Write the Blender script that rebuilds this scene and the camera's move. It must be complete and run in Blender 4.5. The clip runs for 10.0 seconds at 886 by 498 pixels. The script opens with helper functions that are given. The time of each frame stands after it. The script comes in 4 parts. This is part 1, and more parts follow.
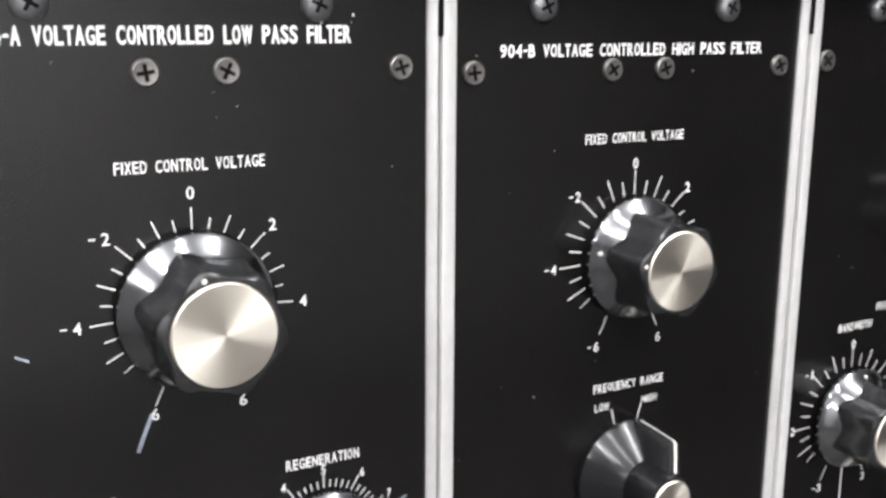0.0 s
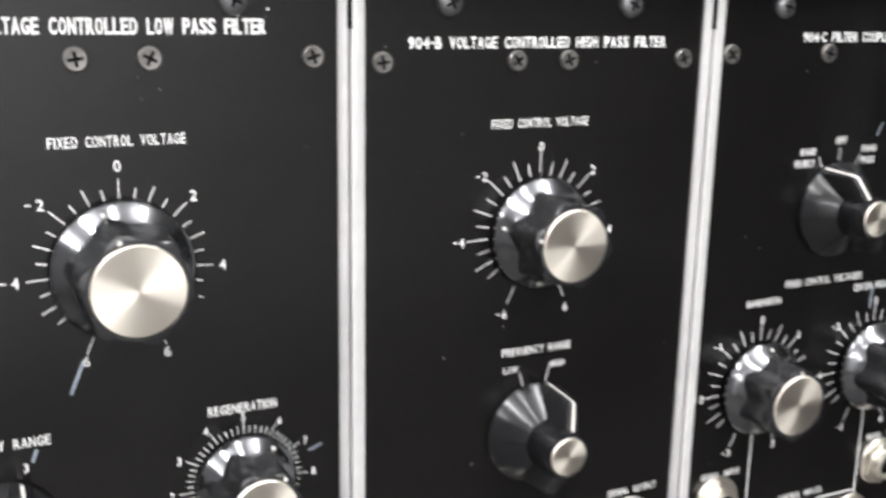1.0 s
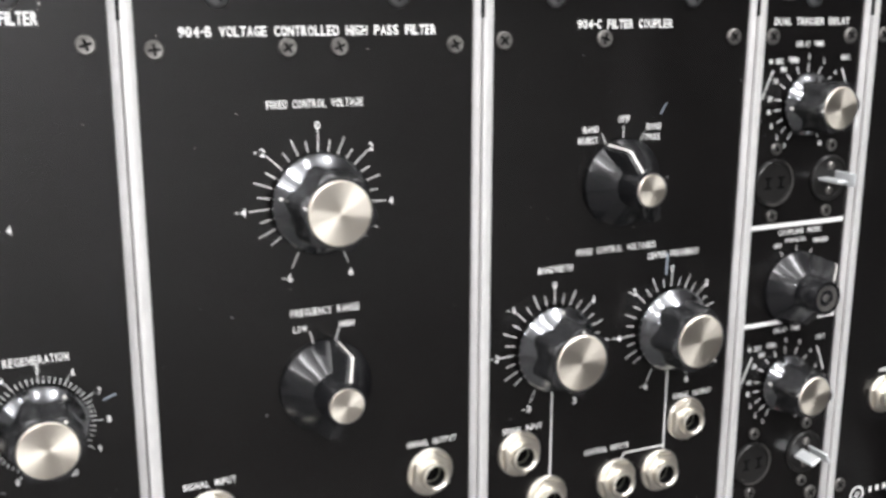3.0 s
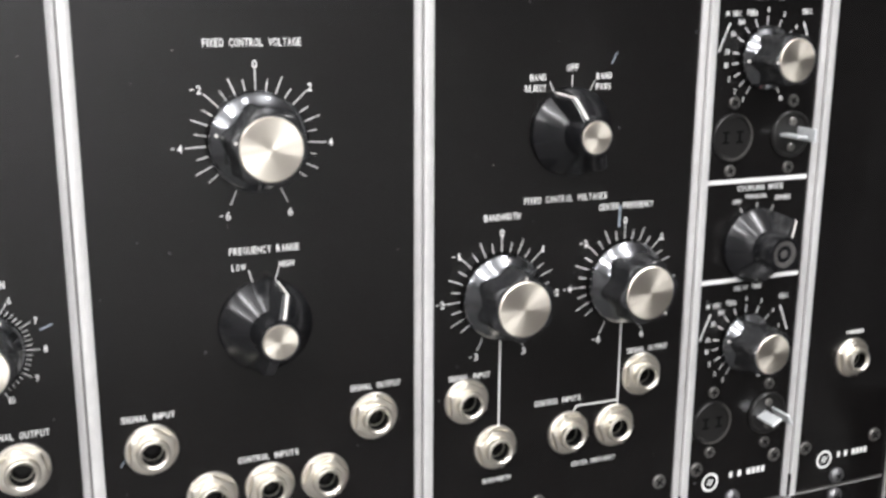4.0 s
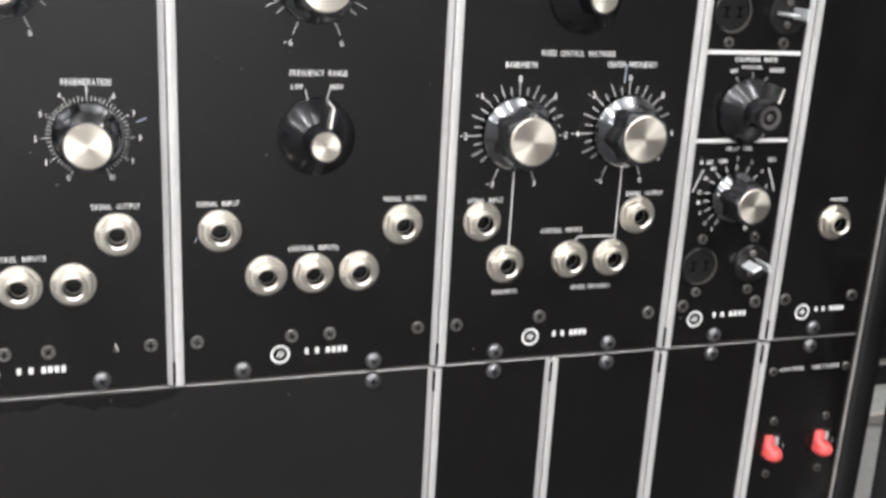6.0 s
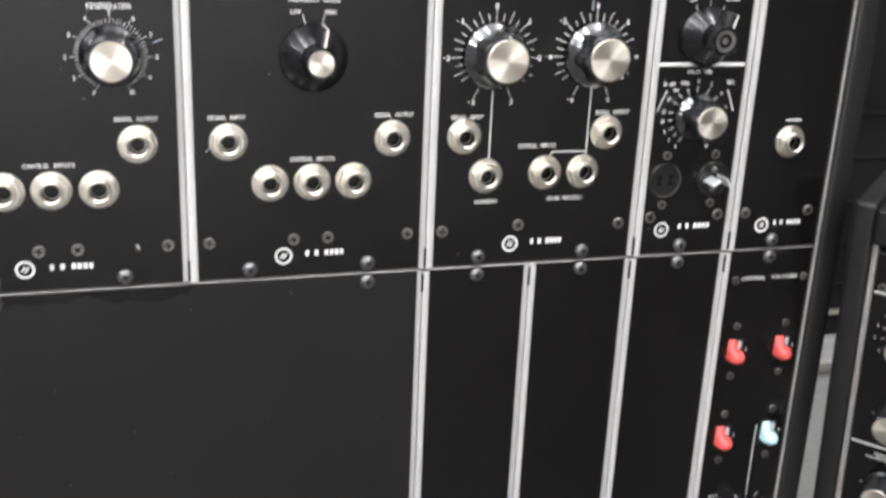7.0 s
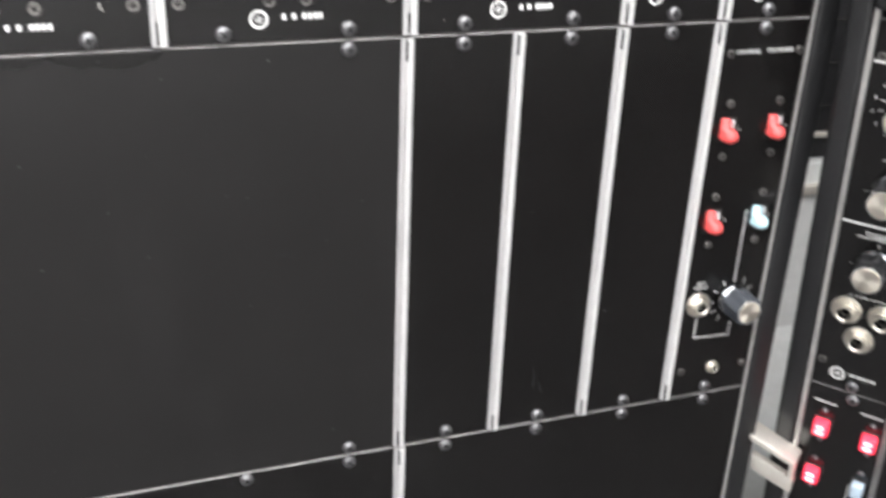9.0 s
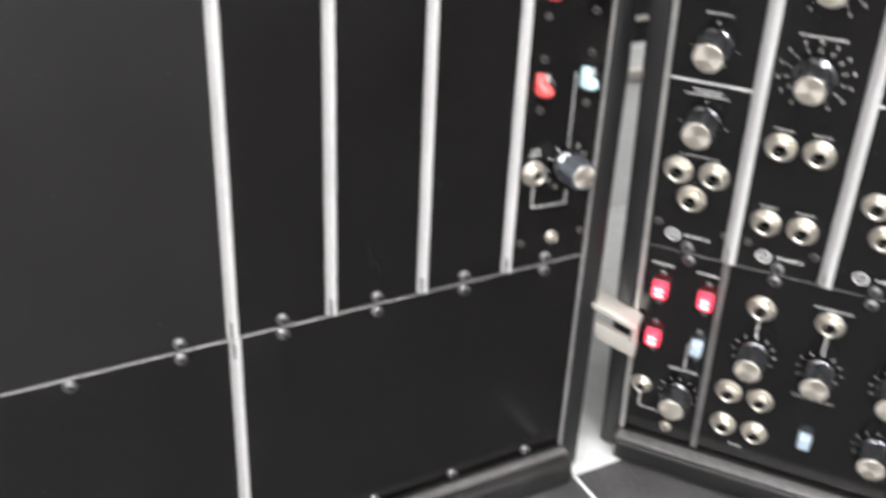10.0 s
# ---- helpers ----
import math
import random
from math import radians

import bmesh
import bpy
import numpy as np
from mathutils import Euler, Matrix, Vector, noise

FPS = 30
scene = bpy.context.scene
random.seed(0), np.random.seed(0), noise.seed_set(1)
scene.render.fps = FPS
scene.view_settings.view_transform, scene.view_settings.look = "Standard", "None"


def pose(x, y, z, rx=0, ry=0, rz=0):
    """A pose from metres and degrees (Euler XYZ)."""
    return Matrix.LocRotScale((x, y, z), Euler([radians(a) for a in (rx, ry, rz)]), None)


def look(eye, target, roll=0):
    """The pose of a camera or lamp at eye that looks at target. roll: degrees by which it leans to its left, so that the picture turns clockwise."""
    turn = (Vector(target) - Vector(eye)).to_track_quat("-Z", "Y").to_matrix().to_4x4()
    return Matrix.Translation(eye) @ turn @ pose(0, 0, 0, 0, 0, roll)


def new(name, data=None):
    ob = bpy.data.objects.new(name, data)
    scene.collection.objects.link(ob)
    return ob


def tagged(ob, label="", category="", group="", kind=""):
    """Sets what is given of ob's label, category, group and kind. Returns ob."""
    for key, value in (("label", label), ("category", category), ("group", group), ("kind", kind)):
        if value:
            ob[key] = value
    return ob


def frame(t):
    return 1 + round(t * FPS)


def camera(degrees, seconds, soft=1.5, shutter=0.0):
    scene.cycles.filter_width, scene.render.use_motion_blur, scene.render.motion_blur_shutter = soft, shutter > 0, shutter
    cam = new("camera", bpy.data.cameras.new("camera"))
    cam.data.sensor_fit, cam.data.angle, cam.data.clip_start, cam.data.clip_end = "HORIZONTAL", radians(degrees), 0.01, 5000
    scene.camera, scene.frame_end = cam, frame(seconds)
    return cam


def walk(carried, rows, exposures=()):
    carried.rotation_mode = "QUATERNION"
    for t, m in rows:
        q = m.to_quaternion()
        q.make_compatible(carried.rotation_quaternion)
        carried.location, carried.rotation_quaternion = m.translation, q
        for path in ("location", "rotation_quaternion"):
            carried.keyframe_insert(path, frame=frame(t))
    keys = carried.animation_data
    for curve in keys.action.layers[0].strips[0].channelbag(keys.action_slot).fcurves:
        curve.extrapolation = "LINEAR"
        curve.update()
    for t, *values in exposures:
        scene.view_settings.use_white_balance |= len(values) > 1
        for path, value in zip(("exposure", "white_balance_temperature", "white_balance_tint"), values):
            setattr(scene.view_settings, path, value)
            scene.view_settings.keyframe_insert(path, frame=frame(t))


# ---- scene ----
cam = camera(45.73, 10.0, soft=3.0, shutter=0.6)
PATH = [
    (0, (-0.2136, -0.2017, 1.4666), (0.2455, 0.6587, 1.2451), 0.36),
    (0.5, (-0.2102, -0.2149, 1.4702), (0.2324, 0.6511, 1.2375), 0.51),
    (1, (-0.1979, -0.2376, 1.4702), (0.2292, 0.6347, 1.2322), 1.02),
    (1.5, (-0.1900, -0.2603, 1.4720), (0.2347, 0.6104, 1.2240), 0.59),
    (2, (-0.1792, -0.2748, 1.4721), (0.2504, 0.5941, 1.2264), 0.89),
    (2.5, (-0.1671, -0.2846, 1.4722), (0.2588, 0.5885, 1.2351), 0.54),
    (4, (-0.1237, -0.3132, 1.4510), (0.2532, 0.5828, 1.2161), 0.35),
    (4.5, (-0.1208, -0.3232, 1.4488), (0.2278, 0.5780, 1.1914), 1.33),
    (5, (-0.1201, -0.3414, 1.4416), (0.1979, 0.5663, 1.1677), 2.01),
    (5.5, (-0.1240, -0.3649, 1.4376), (0.1748, 0.5445, 1.1484), 2.91),
    (7, (-0.1303, -0.4504, 1.4184), (0.1505, 0.4546, 1.0988), 2.53),
    (7.5, (-0.1349, -0.4654, 1.4121), (0.1237, 0.4369, 1.0670), 1.48),
    (8, (-0.1425, -0.4577, 1.3981), (0.1235, 0.4297, 1.0217), 1.78),
    (8.5, (-0.1464, -0.4492, 1.3860), (0.1149, 0.4275, 0.9822), 1.88),
    (9, (-0.1414, -0.4410, 1.3668), (0.1705, 0.4057, 0.9357), 2.40),
    (9.5, (-0.1365, -0.4364, 1.3527), (0.2255, 0.3784, 0.8998), 2.58),
    (10, (-0.1253, -0.4358, 1.3368), (0.3019, 0.3219, 0.8434), 2.87),

]
walk(cam, [(t, look(eye, target, roll)) for t, eye, target, roll in PATH],
     exposures=[(0, -0.08), (2, -0.12), (4, -0.2), (5.5, -0.28), (7, -0.18), (8, 0.08), (9, 0.3), (10, 0.4)])

# ---- world and lamps ----
world = bpy.data.worlds.new("room_air")
scene.world = world
world.use_nodes = True
world.node_tree.nodes["Background"].inputs[0].default_value = (0.9, 0.95, 1.0, 1)
world.node_tree.nodes["Background"].inputs[1].default_value = 0.05

MM = 0.001
JOINT = 1.25          # height of the joint between the two large rows of modules
UNIT = 54.0           # width of a single module, in mm
ROW = 222.25          # height of a row, in mm


def tube_lamp(x, y, z, power, sx, sy, yaw=0):
    data = bpy.data.lights.new("tube_or_fill_lamp", "AREA")
    data.shape, data.size, data.size_y, data.energy = "RECTANGLE", sx, sy, power
    data.color = (0.99, 0.983, 1.01)
    ob = new("tube_or_fill_lamp", data)
    ob.matrix_world = pose(x, y, z, 0, 0, yaw)
    return ob


# a row of hanging tubes that run towards the cabinets, and two fills added further back
# to brighten the far wall; four of them get an upward twin added to light the ceiling
for lx, ly, power, up, yaw in ((-2.1, -0.9, 22, 22, 90), (-0.85, -0.9, 20, 18, 90), (-0.2, -0.9, 9, 0, 90), (0.45, -0.9, 17, 18, 90), (-1.6, -3.2, 60, 0, 0), (-0.3, -3.2, 66, 20, 0)):
    tube_lamp(lx, ly, 2.42, power, 1.2, 0.10, yaw)
    if up:
        tube_lamp(lx, ly, 2.43, up, 1.2, 0.10, yaw).rotation_euler = (math.pi, 0, radians(yaw))


# ---- materials ----
def material(name, colour, rough=0.5, metal=0.0, grain=0.0, scale=400.0, bump=0.0, wear=0.0, coat=0.0, spread=0.12, spec=0.5, emit=None, spin=False, ior=1.45):
    m = bpy.data.materials.new(name)
    m.use_nodes = True
    nt = m.node_tree
    b = nt.nodes["Principled BSDF"]
    b.inputs["Base Color"].default_value = (*colour, 1)
    b.inputs["Roughness"].default_value = rough
    b.inputs["Metallic"].default_value = metal
    b.inputs["Coat Weight"].default_value = coat
    b.inputs["Coat Roughness"].default_value = 0.06
    b.inputs["IOR"].default_value = ior
    b.inputs["Specular IOR Level"].default_value = spec
    tex = nt.nodes.new("ShaderNodeTexCoord")
    if grain or wear:
        n1 = nt.nodes.new("ShaderNodeTexNoise")
        n1.inputs["Scale"].default_value = scale
        n1.inputs["Detail"].default_value = 4
        nt.links.new(tex.outputs["Object"], n1.inputs["Vector"])
        n2 = nt.nodes.new("ShaderNodeTexNoise")
        n2.inputs["Scale"].default_value = 24
        n2.inputs["Detail"].default_value = 6
        nt.links.new(tex.outputs["Object"], n2.inputs["Vector"])
        add = nt.nodes.new("ShaderNodeMath")
        add.operation = "MULTIPLY_ADD"
        nt.links.new(n1.outputs["Fac"], add.inputs[0])
        add.inputs[1].default_value = 0.5
        half = nt.nodes.new("ShaderNodeMath")
        half.operation = "MULTIPLY"
        half.inputs[1].default_value = 0.5
        nt.links.new(n2.outputs["Fac"], half.inputs[0])
        nt.links.new(half.outputs[0], add.inputs[2])
        ramp = nt.nodes.new("ShaderNodeMapRange")
        ramp.inputs["From Min"].default_value, ramp.inputs["From Max"].default_value = 0.3, 0.7
        ramp.inputs["To Min"].default_value, ramp.inputs["To Max"].default_value = 1 - grain, 1 + grain
        nt.links.new(add.outputs[0], ramp.inputs["Value"])
        mix = nt.nodes.new("ShaderNodeVectorMath")
        mix.operation = "SCALE"
        mix.inputs[0].default_value = colour
        nt.links.new(ramp.outputs[0], mix.inputs["Scale"])
        last = mix.outputs[0]
        if wear:
            # sparse dust specks and long faint rubs
            v = nt.nodes.new("ShaderNodeTexNoise")
            v.inputs["Scale"].default_value = 330
            v.inputs["Detail"].default_value = 1
            nt.links.new(tex.outputs["Object"], v.inputs["Vector"])
            cut = nt.nodes.new("ShaderNodeMapRange")
            cut.inputs["From Min"].default_value, cut.inputs["From Max"].default_value = 0.77, 0.83
            cut.inputs["To Max"].default_value = 0.32
            nt.links.new(v.outputs["Fac"], cut.inputs["Value"])
            mp = nt.nodes.new("ShaderNodeMapping")
            mp.inputs["Scale"].default_value = (22, 22, 6)
            mp.inputs["Rotation"].default_value = (0, 0.5, 0)
            nt.links.new(tex.outputs["Object"], mp.inputs["Vector"])
            sm = nt.nodes.new("ShaderNodeTexNoise")
            sm.inputs["Scale"].default_value = 1.0
            sm.inputs["Detail"].default_value = 7
            nt.links.new(mp.outputs[0], sm.inputs["Vector"])
            smr = nt.nodes.new("ShaderNodeMapRange")
            smr.inputs["From Min"].default_value, smr.inputs["From Max"].default_value = 0.58, 0.82
            smr.inputs["To Max"].default_value = 0.013
            nt.links.new(sm.outputs["Fac"], smr.inputs["Value"])
            tot = nt.nodes.new("ShaderNodeMath")
            nt.links.new(cut.outputs[0], tot.inputs[0])
            nt.links.new(smr.outputs[0], tot.inputs[1])
            mul = nt.nodes.new("ShaderNodeMath")
            mul.operation = "MULTIPLY"
            mul.inputs[1].default_value = wear
            nt.links.new(tot.outputs[0], mul.inputs[0])
            dust = nt.nodes.new("ShaderNodeMix")
            dust.data_type = "RGBA"
            nt.links.new(mul.outputs[0], dust.inputs["Factor"])
            nt.links.new(last, dust.inputs["A"])
            dust.inputs["B"].default_value = (0.55, 0.55, 0.55, 1)
            last = dust.outputs["Result"]
        nt.links.new(last, b.inputs["Base Color"])
        r2 = nt.nodes.new("ShaderNodeMapRange")
        r2.inputs["From Min"].default_value, r2.inputs["From Max"].default_value = 0.3, 0.7
        r2.inputs["To Min"].default_value, r2.inputs["To Max"].default_value = rough * (1 - spread), rough * (1 + spread)
        nt.links.new(n2.outputs["Fac"], r2.inputs["Value"])
        nt.links.new(r2.outputs[0], b.inputs["Roughness"])
        if bump:
            bp = nt.nodes.new("ShaderNodeBump")
            bp.inputs["Strength"].default_value = bump
            bp.inputs["Distance"].default_value = 0.0002
            nt.links.new(n1.outputs["Fac"], bp.inputs["Height"])
            nt.links.new(bp.outputs[0], b.inputs["Normal"])
    if spin:
        b.inputs["Anisotropic"].default_value = 0.86
        tg = nt.nodes.new("ShaderNodeTangent")
        tg.direction_type, tg.axis = "RADIAL", "Y"
        nt.links.new(tg.outputs[0], b.inputs["Tangent"])
    if emit:
        b.inputs["Emission Color"].default_value = (*emit[0], 1)
        b.inputs["Emission Strength"].default_value = emit[1]
    return m


# satin black, its base lightened to carry this panel's brighter sheen
SATIN = material("sheen_lightened_satin_black", (0.0105, 0.0100, 0.0097), 0.30, grain=0.12, scale=700, bump=0.03, wear=0.7, spread=0.05)
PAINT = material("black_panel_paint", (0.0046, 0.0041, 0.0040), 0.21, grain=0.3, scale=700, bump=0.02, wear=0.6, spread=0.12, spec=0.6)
INK = material("white_screen_print", (0.76, 0.76, 0.74), 0.6, grain=0.18, scale=1500)
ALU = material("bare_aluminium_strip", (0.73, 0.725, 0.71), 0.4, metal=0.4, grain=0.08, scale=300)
# the strip's aluminium, darkened to shade the leg that faces left
LEG = material("aluminium_leg_in_shade", (0.52, 0.515, 0.51), 0.45, metal=0.4, grain=0.1, scale=300)
SEAM = material("dull_aluminium_edge", (0.45, 0.44, 0.42), 0.42, metal=0.5, grain=0.25, scale=250)
EDGE = material("cut_aluminium_edge", (0.27, 0.262, 0.255), 0.45, metal=0.7, grain=0.3, scale=250)
DULL = material("satin_black_selector_plastic", (0.008, 0.008, 0.009), 0.22, grain=0.3, scale=500, bump=0.04, coat=0.2, spec=0.4, ior=1.5)
BAKELITE = material("glossy_black_knob_plastic", (0.014, 0.014, 0.015), 0.24, grain=0.3, scale=500, bump=0.04, coat=0.35, ior=1.55)
# knob plastic with one grip's lit blue-grey put into its colour
SLATE = material("lit_slate_grip_plastic", (0.055, 0.061, 0.07), 0.3, grain=0.3, scale=300, bump=0.05, coat=0.3)
SKIRT = material("polished_dark_knob_skirt", (0.235, 0.24, 0.25), 0.16, metal=1.0, grain=0.12, scale=60)
SPUN = material("spun_aluminium_cap", (0.99, 0.925, 0.81), 0.37, metal=1.0, spin=True)
NICKEL = material("nickel_plated_jack", (0.80, 0.76, 0.68), 0.36, metal=1.0, grain=0.1, scale=600, bump=0.05)
SCREW = material("dull_nickel_screw", (0.25, 0.24, 0.228), 0.34, metal=0.9, grain=0.35, scale=700, bump=0.2)
DARKSCREW = material("blackened_rack_screw", (0.2, 0.2, 0.205), 0.3, metal=0.8, grain=0.35, scale=700, bump=0.2)
# near-black that puts the shade of holes, slots and recesses into colour
VOID = material("recess_shade_black", (0.004, 0.004, 0.004), 0.7, spec=0.1)
SOCKET = material("black_socket_moulding", (0.013, 0.0125, 0.012), 0.3, grain=0.3, scale=500, bump=0.1)
BLADE = material("tinned_plug_blade", (0.82, 0.84, 0.85), 0.3, metal=0.5, grain=0.1)
RED = material("red_rocker_plastic", (0.80, 0.10, 0.095), 0.35, grain=0.1)
BLUE = material("pale_blue_rocker_plastic", (0.48, 0.72, 0.78), 0.35, grain=0.08)
REDLIT = material("lit_red_rocker", (0.75, 0.05, 0.06), 0.35, emit=((1.0, 0.03, 0.09), 1.3))
CORELIT = material("lit_rocker_core", (0.9, 0.5, 0.5), 0.35, emit=((1.0, 0.33, 0.38), 2.2))
BLUELIT = material("white_rocker_plastic", (0.42, 0.52, 0.6), 0.35, grain=0.05)
VINYL = material("black_cabinet_vinyl", (0.011, 0.011, 0.0115), 0.44, grain=0.35, scale=500, bump=0.5, wear=0.3)
TRIM = material("worn_black_edge_trim", (0.014, 0.0135, 0.013), 0.5, metal=0.0, grain=0.4, scale=200, bump=0.2)
CHROME = material("chrome_catch", (0.88, 0.84, 0.76), 0.32, metal=0.7, grain=0.06)
GREYWALL = material("pale_grey_metal", (0.66, 0.67, 0.65), 0.45, metal=0.15, grain=0.12, scale=120)
TABLE = material("dark_grey_table_top", (0.05, 0.049, 0.048), 0.5, grain=0.5, scale=300, bump=0.1, wear=0.4)
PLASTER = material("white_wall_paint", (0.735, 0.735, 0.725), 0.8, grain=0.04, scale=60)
PALEPAINT = material("unseen_wall_mid_grey", (0.22, 0.218, 0.215), 0.8, grain=0.06, scale=60)
GREYPAINT = material("unseen_wall_dark_grey", (0.08, 0.079, 0.078), 0.8, grain=0.06, scale=60)
FLOOR = material("unseen_floor_grey", (0.10, 0.095, 0.092), 0.5, grain=0.15, scale=40)
DOT = material("white_pointer_dot", (0.66, 0.64, 0.6), 0.5)
RUB = material("faint_grey_rub", (0.016, 0.016, 0.017), 0.4, grain=0.8, scale=900)
SCRAPE = material("scraped_bare_metal", (0.36, 0.41, 0.47), 0.4, metal=0.4, grain=0.5, scale=900)


# ---- mesh helpers: x to the right, y into the panel, z up, in mm ----
def mesh_of(bm, name, mats, smooth=None):
    for v in bm.verts:
        v.co *= MM
    bmesh.ops.recalc_face_normals(bm, faces=bm.faces)
    me = bpy.data.meshes.new(name)
    bm.to_mesh(me)
    bm.free()
    for m in mats:
        me.materials.append(m)
    if smooth is not None:
        me.polygons.foreach_set("use_smooth", [True] * len(me.polygons))
        me.set_sharp_from_angle(angle=radians(smooth))
    return me


def box(bm, x0, x1, y0, y1, z0, z1, bevel=0.0, segs=1):
    vs = [bm.verts.new((x, y, z)) for x in (x0, x1) for y in (y0, y1) for z in (z0, z1)]
    fs = [bm.faces.new([vs[i] for i in q]) for q in ((0, 1, 3, 2), (4, 6, 7, 5), (0, 4, 5, 1), (2, 3, 7, 6), (0, 2, 6, 4), (1, 5, 7, 3))]
    bmesh.ops.recalc_face_normals(bm, faces=fs)
    if bevel:
        es = list({e for f in fs for e in f.edges})
        bmesh.ops.bevel(bm, geom=es, offset=bevel, segments=segs, affect="EDGES", profile=0.5)
    return fs


def revolve(bm, prof, n=32, shape=None, close=True, cx=0, cz=0):
    """prof: (radius, height off the panel); shape(angle, row): a factor on the radius."""
    rings = []
    for i, (r, h) in enumerate(prof):
        ring = []
        for k in range(n):
            a = 2 * math.pi * k / n
            rr = r * (shape(a, i) if shape else 1)
            ring.append(bm.verts.new((cx + rr * math.sin(a), -h, cz + rr * math.cos(a))))
        rings.append(ring)
    for a, b in zip(rings, rings[1:]):
        for k in range(n):
            bm.faces.new((a[k], a[(k + 1) % n], b[(k + 1) % n], b[k]))
    if close:
        bm.faces.new(rings[-1])
    return rings


CACHE = {}
GLYPHS = {}


def shared(name, build, mats, smooth=None):
    if name not in CACHE:
        bm = bmesh.new()
        build(bm)
        CACHE[name] = mesh_of(bm, name, mats, smooth)
    return CACHE[name]


def thing(name, cab, x, z, label, category, group="", kind="", y=0.0):
    """A top-level Empty at the base of a thing; cab is the pose of the cabinet's face."""
    ob = new(name)
    ob.empty_display_size = 0.01
    ob.matrix_world = cab @ pose(x * MM, y * MM, z * MM)
    ob["base_x"], ob["base_z"] = float(x), float(z)
    return tagged(ob, label, category, group, kind)


def part(name, bm, mat, parent, label="", x=0.0, z=0.0, y=0.0, turn=0.0, smooth=None):
    """One mesh under a thing or part. bm: a bmesh in mm or a shared mesh; x, z: its place on the face of the cabinet."""
    me = bm if isinstance(bm, bpy.types.Mesh) else mesh_of(bm, name, mat if isinstance(mat, (list, tuple)) else [mat], smooth)
    ob = new(name, me)
    ob.parent = parent
    if parent.type == "EMPTY":
        ob.matrix_basis = pose((x - parent["base_x"]) * MM, y * MM, (z - parent["base_z"]) * MM, 0, turn, 0)
    else:
        ob.matrix_basis = pose(x * MM, y * MM, z * MM, 0, turn, 0)
    if label:
        ob["label"] = label
    return ob


WIDTHS = {"I": 0.42, "1": 0.6, "-": 0.66, ".": 0.34, " ": 0.95, "M": 1.2, "W": 1.25, "L": 0.92, "E": 0.94, "F": 0.92, "T": 0.96}


def glyph(ch, w, h, fat):
    """One capital of the built-in font, pressed into a narrow cell and thickened afterwards."""
    cu = bpy.data.curves.new("t", "FONT")
    cu.body, cu.resolution_u = ch, 3
    tmp = bpy.data.objects.new("t", cu)
    scene.collection.objects.link(tmp)
    bpy.context.view_layer.update()
    outline = tmp.to_curve(bpy.context.evaluated_depsgraph_get()).copy()
    bpy.data.objects.remove(tmp)
    xs = [p.co.x for sp in outline.splines for p in (sp.bezier_points or sp.points)]
    zs = [p.co.y for sp in outline.splines for p in (sp.bezier_points or sp.points)]
    wide, tall = max(max(xs) - min(xs), 1e-6), max(max(zs) - min(zs), 1e-6)
    if ch == "-":
        m = Matrix.Translation((0, h * 0.5, 0)) @ Matrix.Diagonal((w / wide, h * 0.12 / tall, 1, 1)) @ Matrix.Translation((-min(xs), -min(zs) - tall / 2, 0))
    elif ch == ".":
        m = Matrix.Diagonal((w / wide, h * 0.16 / tall, 1, 1)) @ Matrix.Translation((-min(xs), -min(zs), 0))
    else:
        m = Matrix.Diagonal((w / wide, h / tall, 1, 1)) @ Matrix.Translation((-min(xs), -min(zs), 0))
    outline.transform(m)
    outline.dimensions, outline.fill_mode, outline.offset = "2D", "BOTH", fat * h
    ob = bpy.data.objects.new("t", outline)
    scene.collection.objects.link(ob)
    bpy.context.view_layer.update()
    me = bpy.data.meshes.new_from_object(ob.evaluated_get(bpy.context.evaluated_depsgraph_get()))
    bpy.data.objects.remove(ob)
    co = [(v.co.x, v.co.y) for v in me.vertices]
    faces = [tuple(p.vertices) for p in me.polygons]
    bpy.data.meshes.remove(me)
    return co, faces


def letters(txt, x0, x1, z, h, parent, name="lettering", mat=None, weight=0.021):
    """Printed narrow capitals of even pitch between x0 and x1 with their foot at z and the height h."""
    key = "text:" + txt + ":%.1f:%.1f" % (x1 - x0, h)
    if key not in CACHE:
        pitch = (x1 - x0) / (sum(WIDTHS.get(c, 1.0) for c in txt) - 0.2)
        verts, faces, x = [], [], 0.0
        for c in txt:
            adv = WIDTHS.get(c, 1.0) * pitch
            if c != " ":
                w = max(adv - 0.22 * pitch, 0.14 * pitch)
                gk = (c, round(w / h, 2), weight)
                if gk not in GLYPHS:
                    GLYPHS[gk] = glyph(c, gk[1], 1.0, weight)
                co, fs = GLYPHS[gk]
                base = len(verts)
                verts += [((x + u * h) * MM, 0.0, v * h * MM) for u, v in co]
                faces += [tuple(base + i for i in f) for f in fs]
            x += adv
        me = bpy.data.meshes.new("lettering")
        me.from_pydata(verts, [], faces)
        me.materials.append(mat or INK)
        CACHE[key] = me
    return part(name, CACHE[key], None, parent, x=x0, z=z, y=-0.12)


def mid(txt, x, z, h, parent, w=None, weight=0.021):
    """The same, centred on x and z."""
    w = w or h * 0.62 * (sum(WIDTHS.get(c, 1.0) for c in txt) - 0.2)
    return letters(txt, x - w / 2, x + w / 2, z - h / 2, h, parent, weight=weight)


def bar_text(x0, x1, z, h, parent):
    """Print too small to read: a row of short bars."""
    bm = bmesh.new()
    x = x0
    step = h * 0.62
    while x < x1 - 0.2:
        k = random.uniform(0.3, 0.5)
        box(bm, x, min(x + step * random.uniform(0.4, 0.62), x1), -0.1, -0.05, z - h * k, z + h * k)
        x += step
    return part("printed_marks", bm, INK, parent)


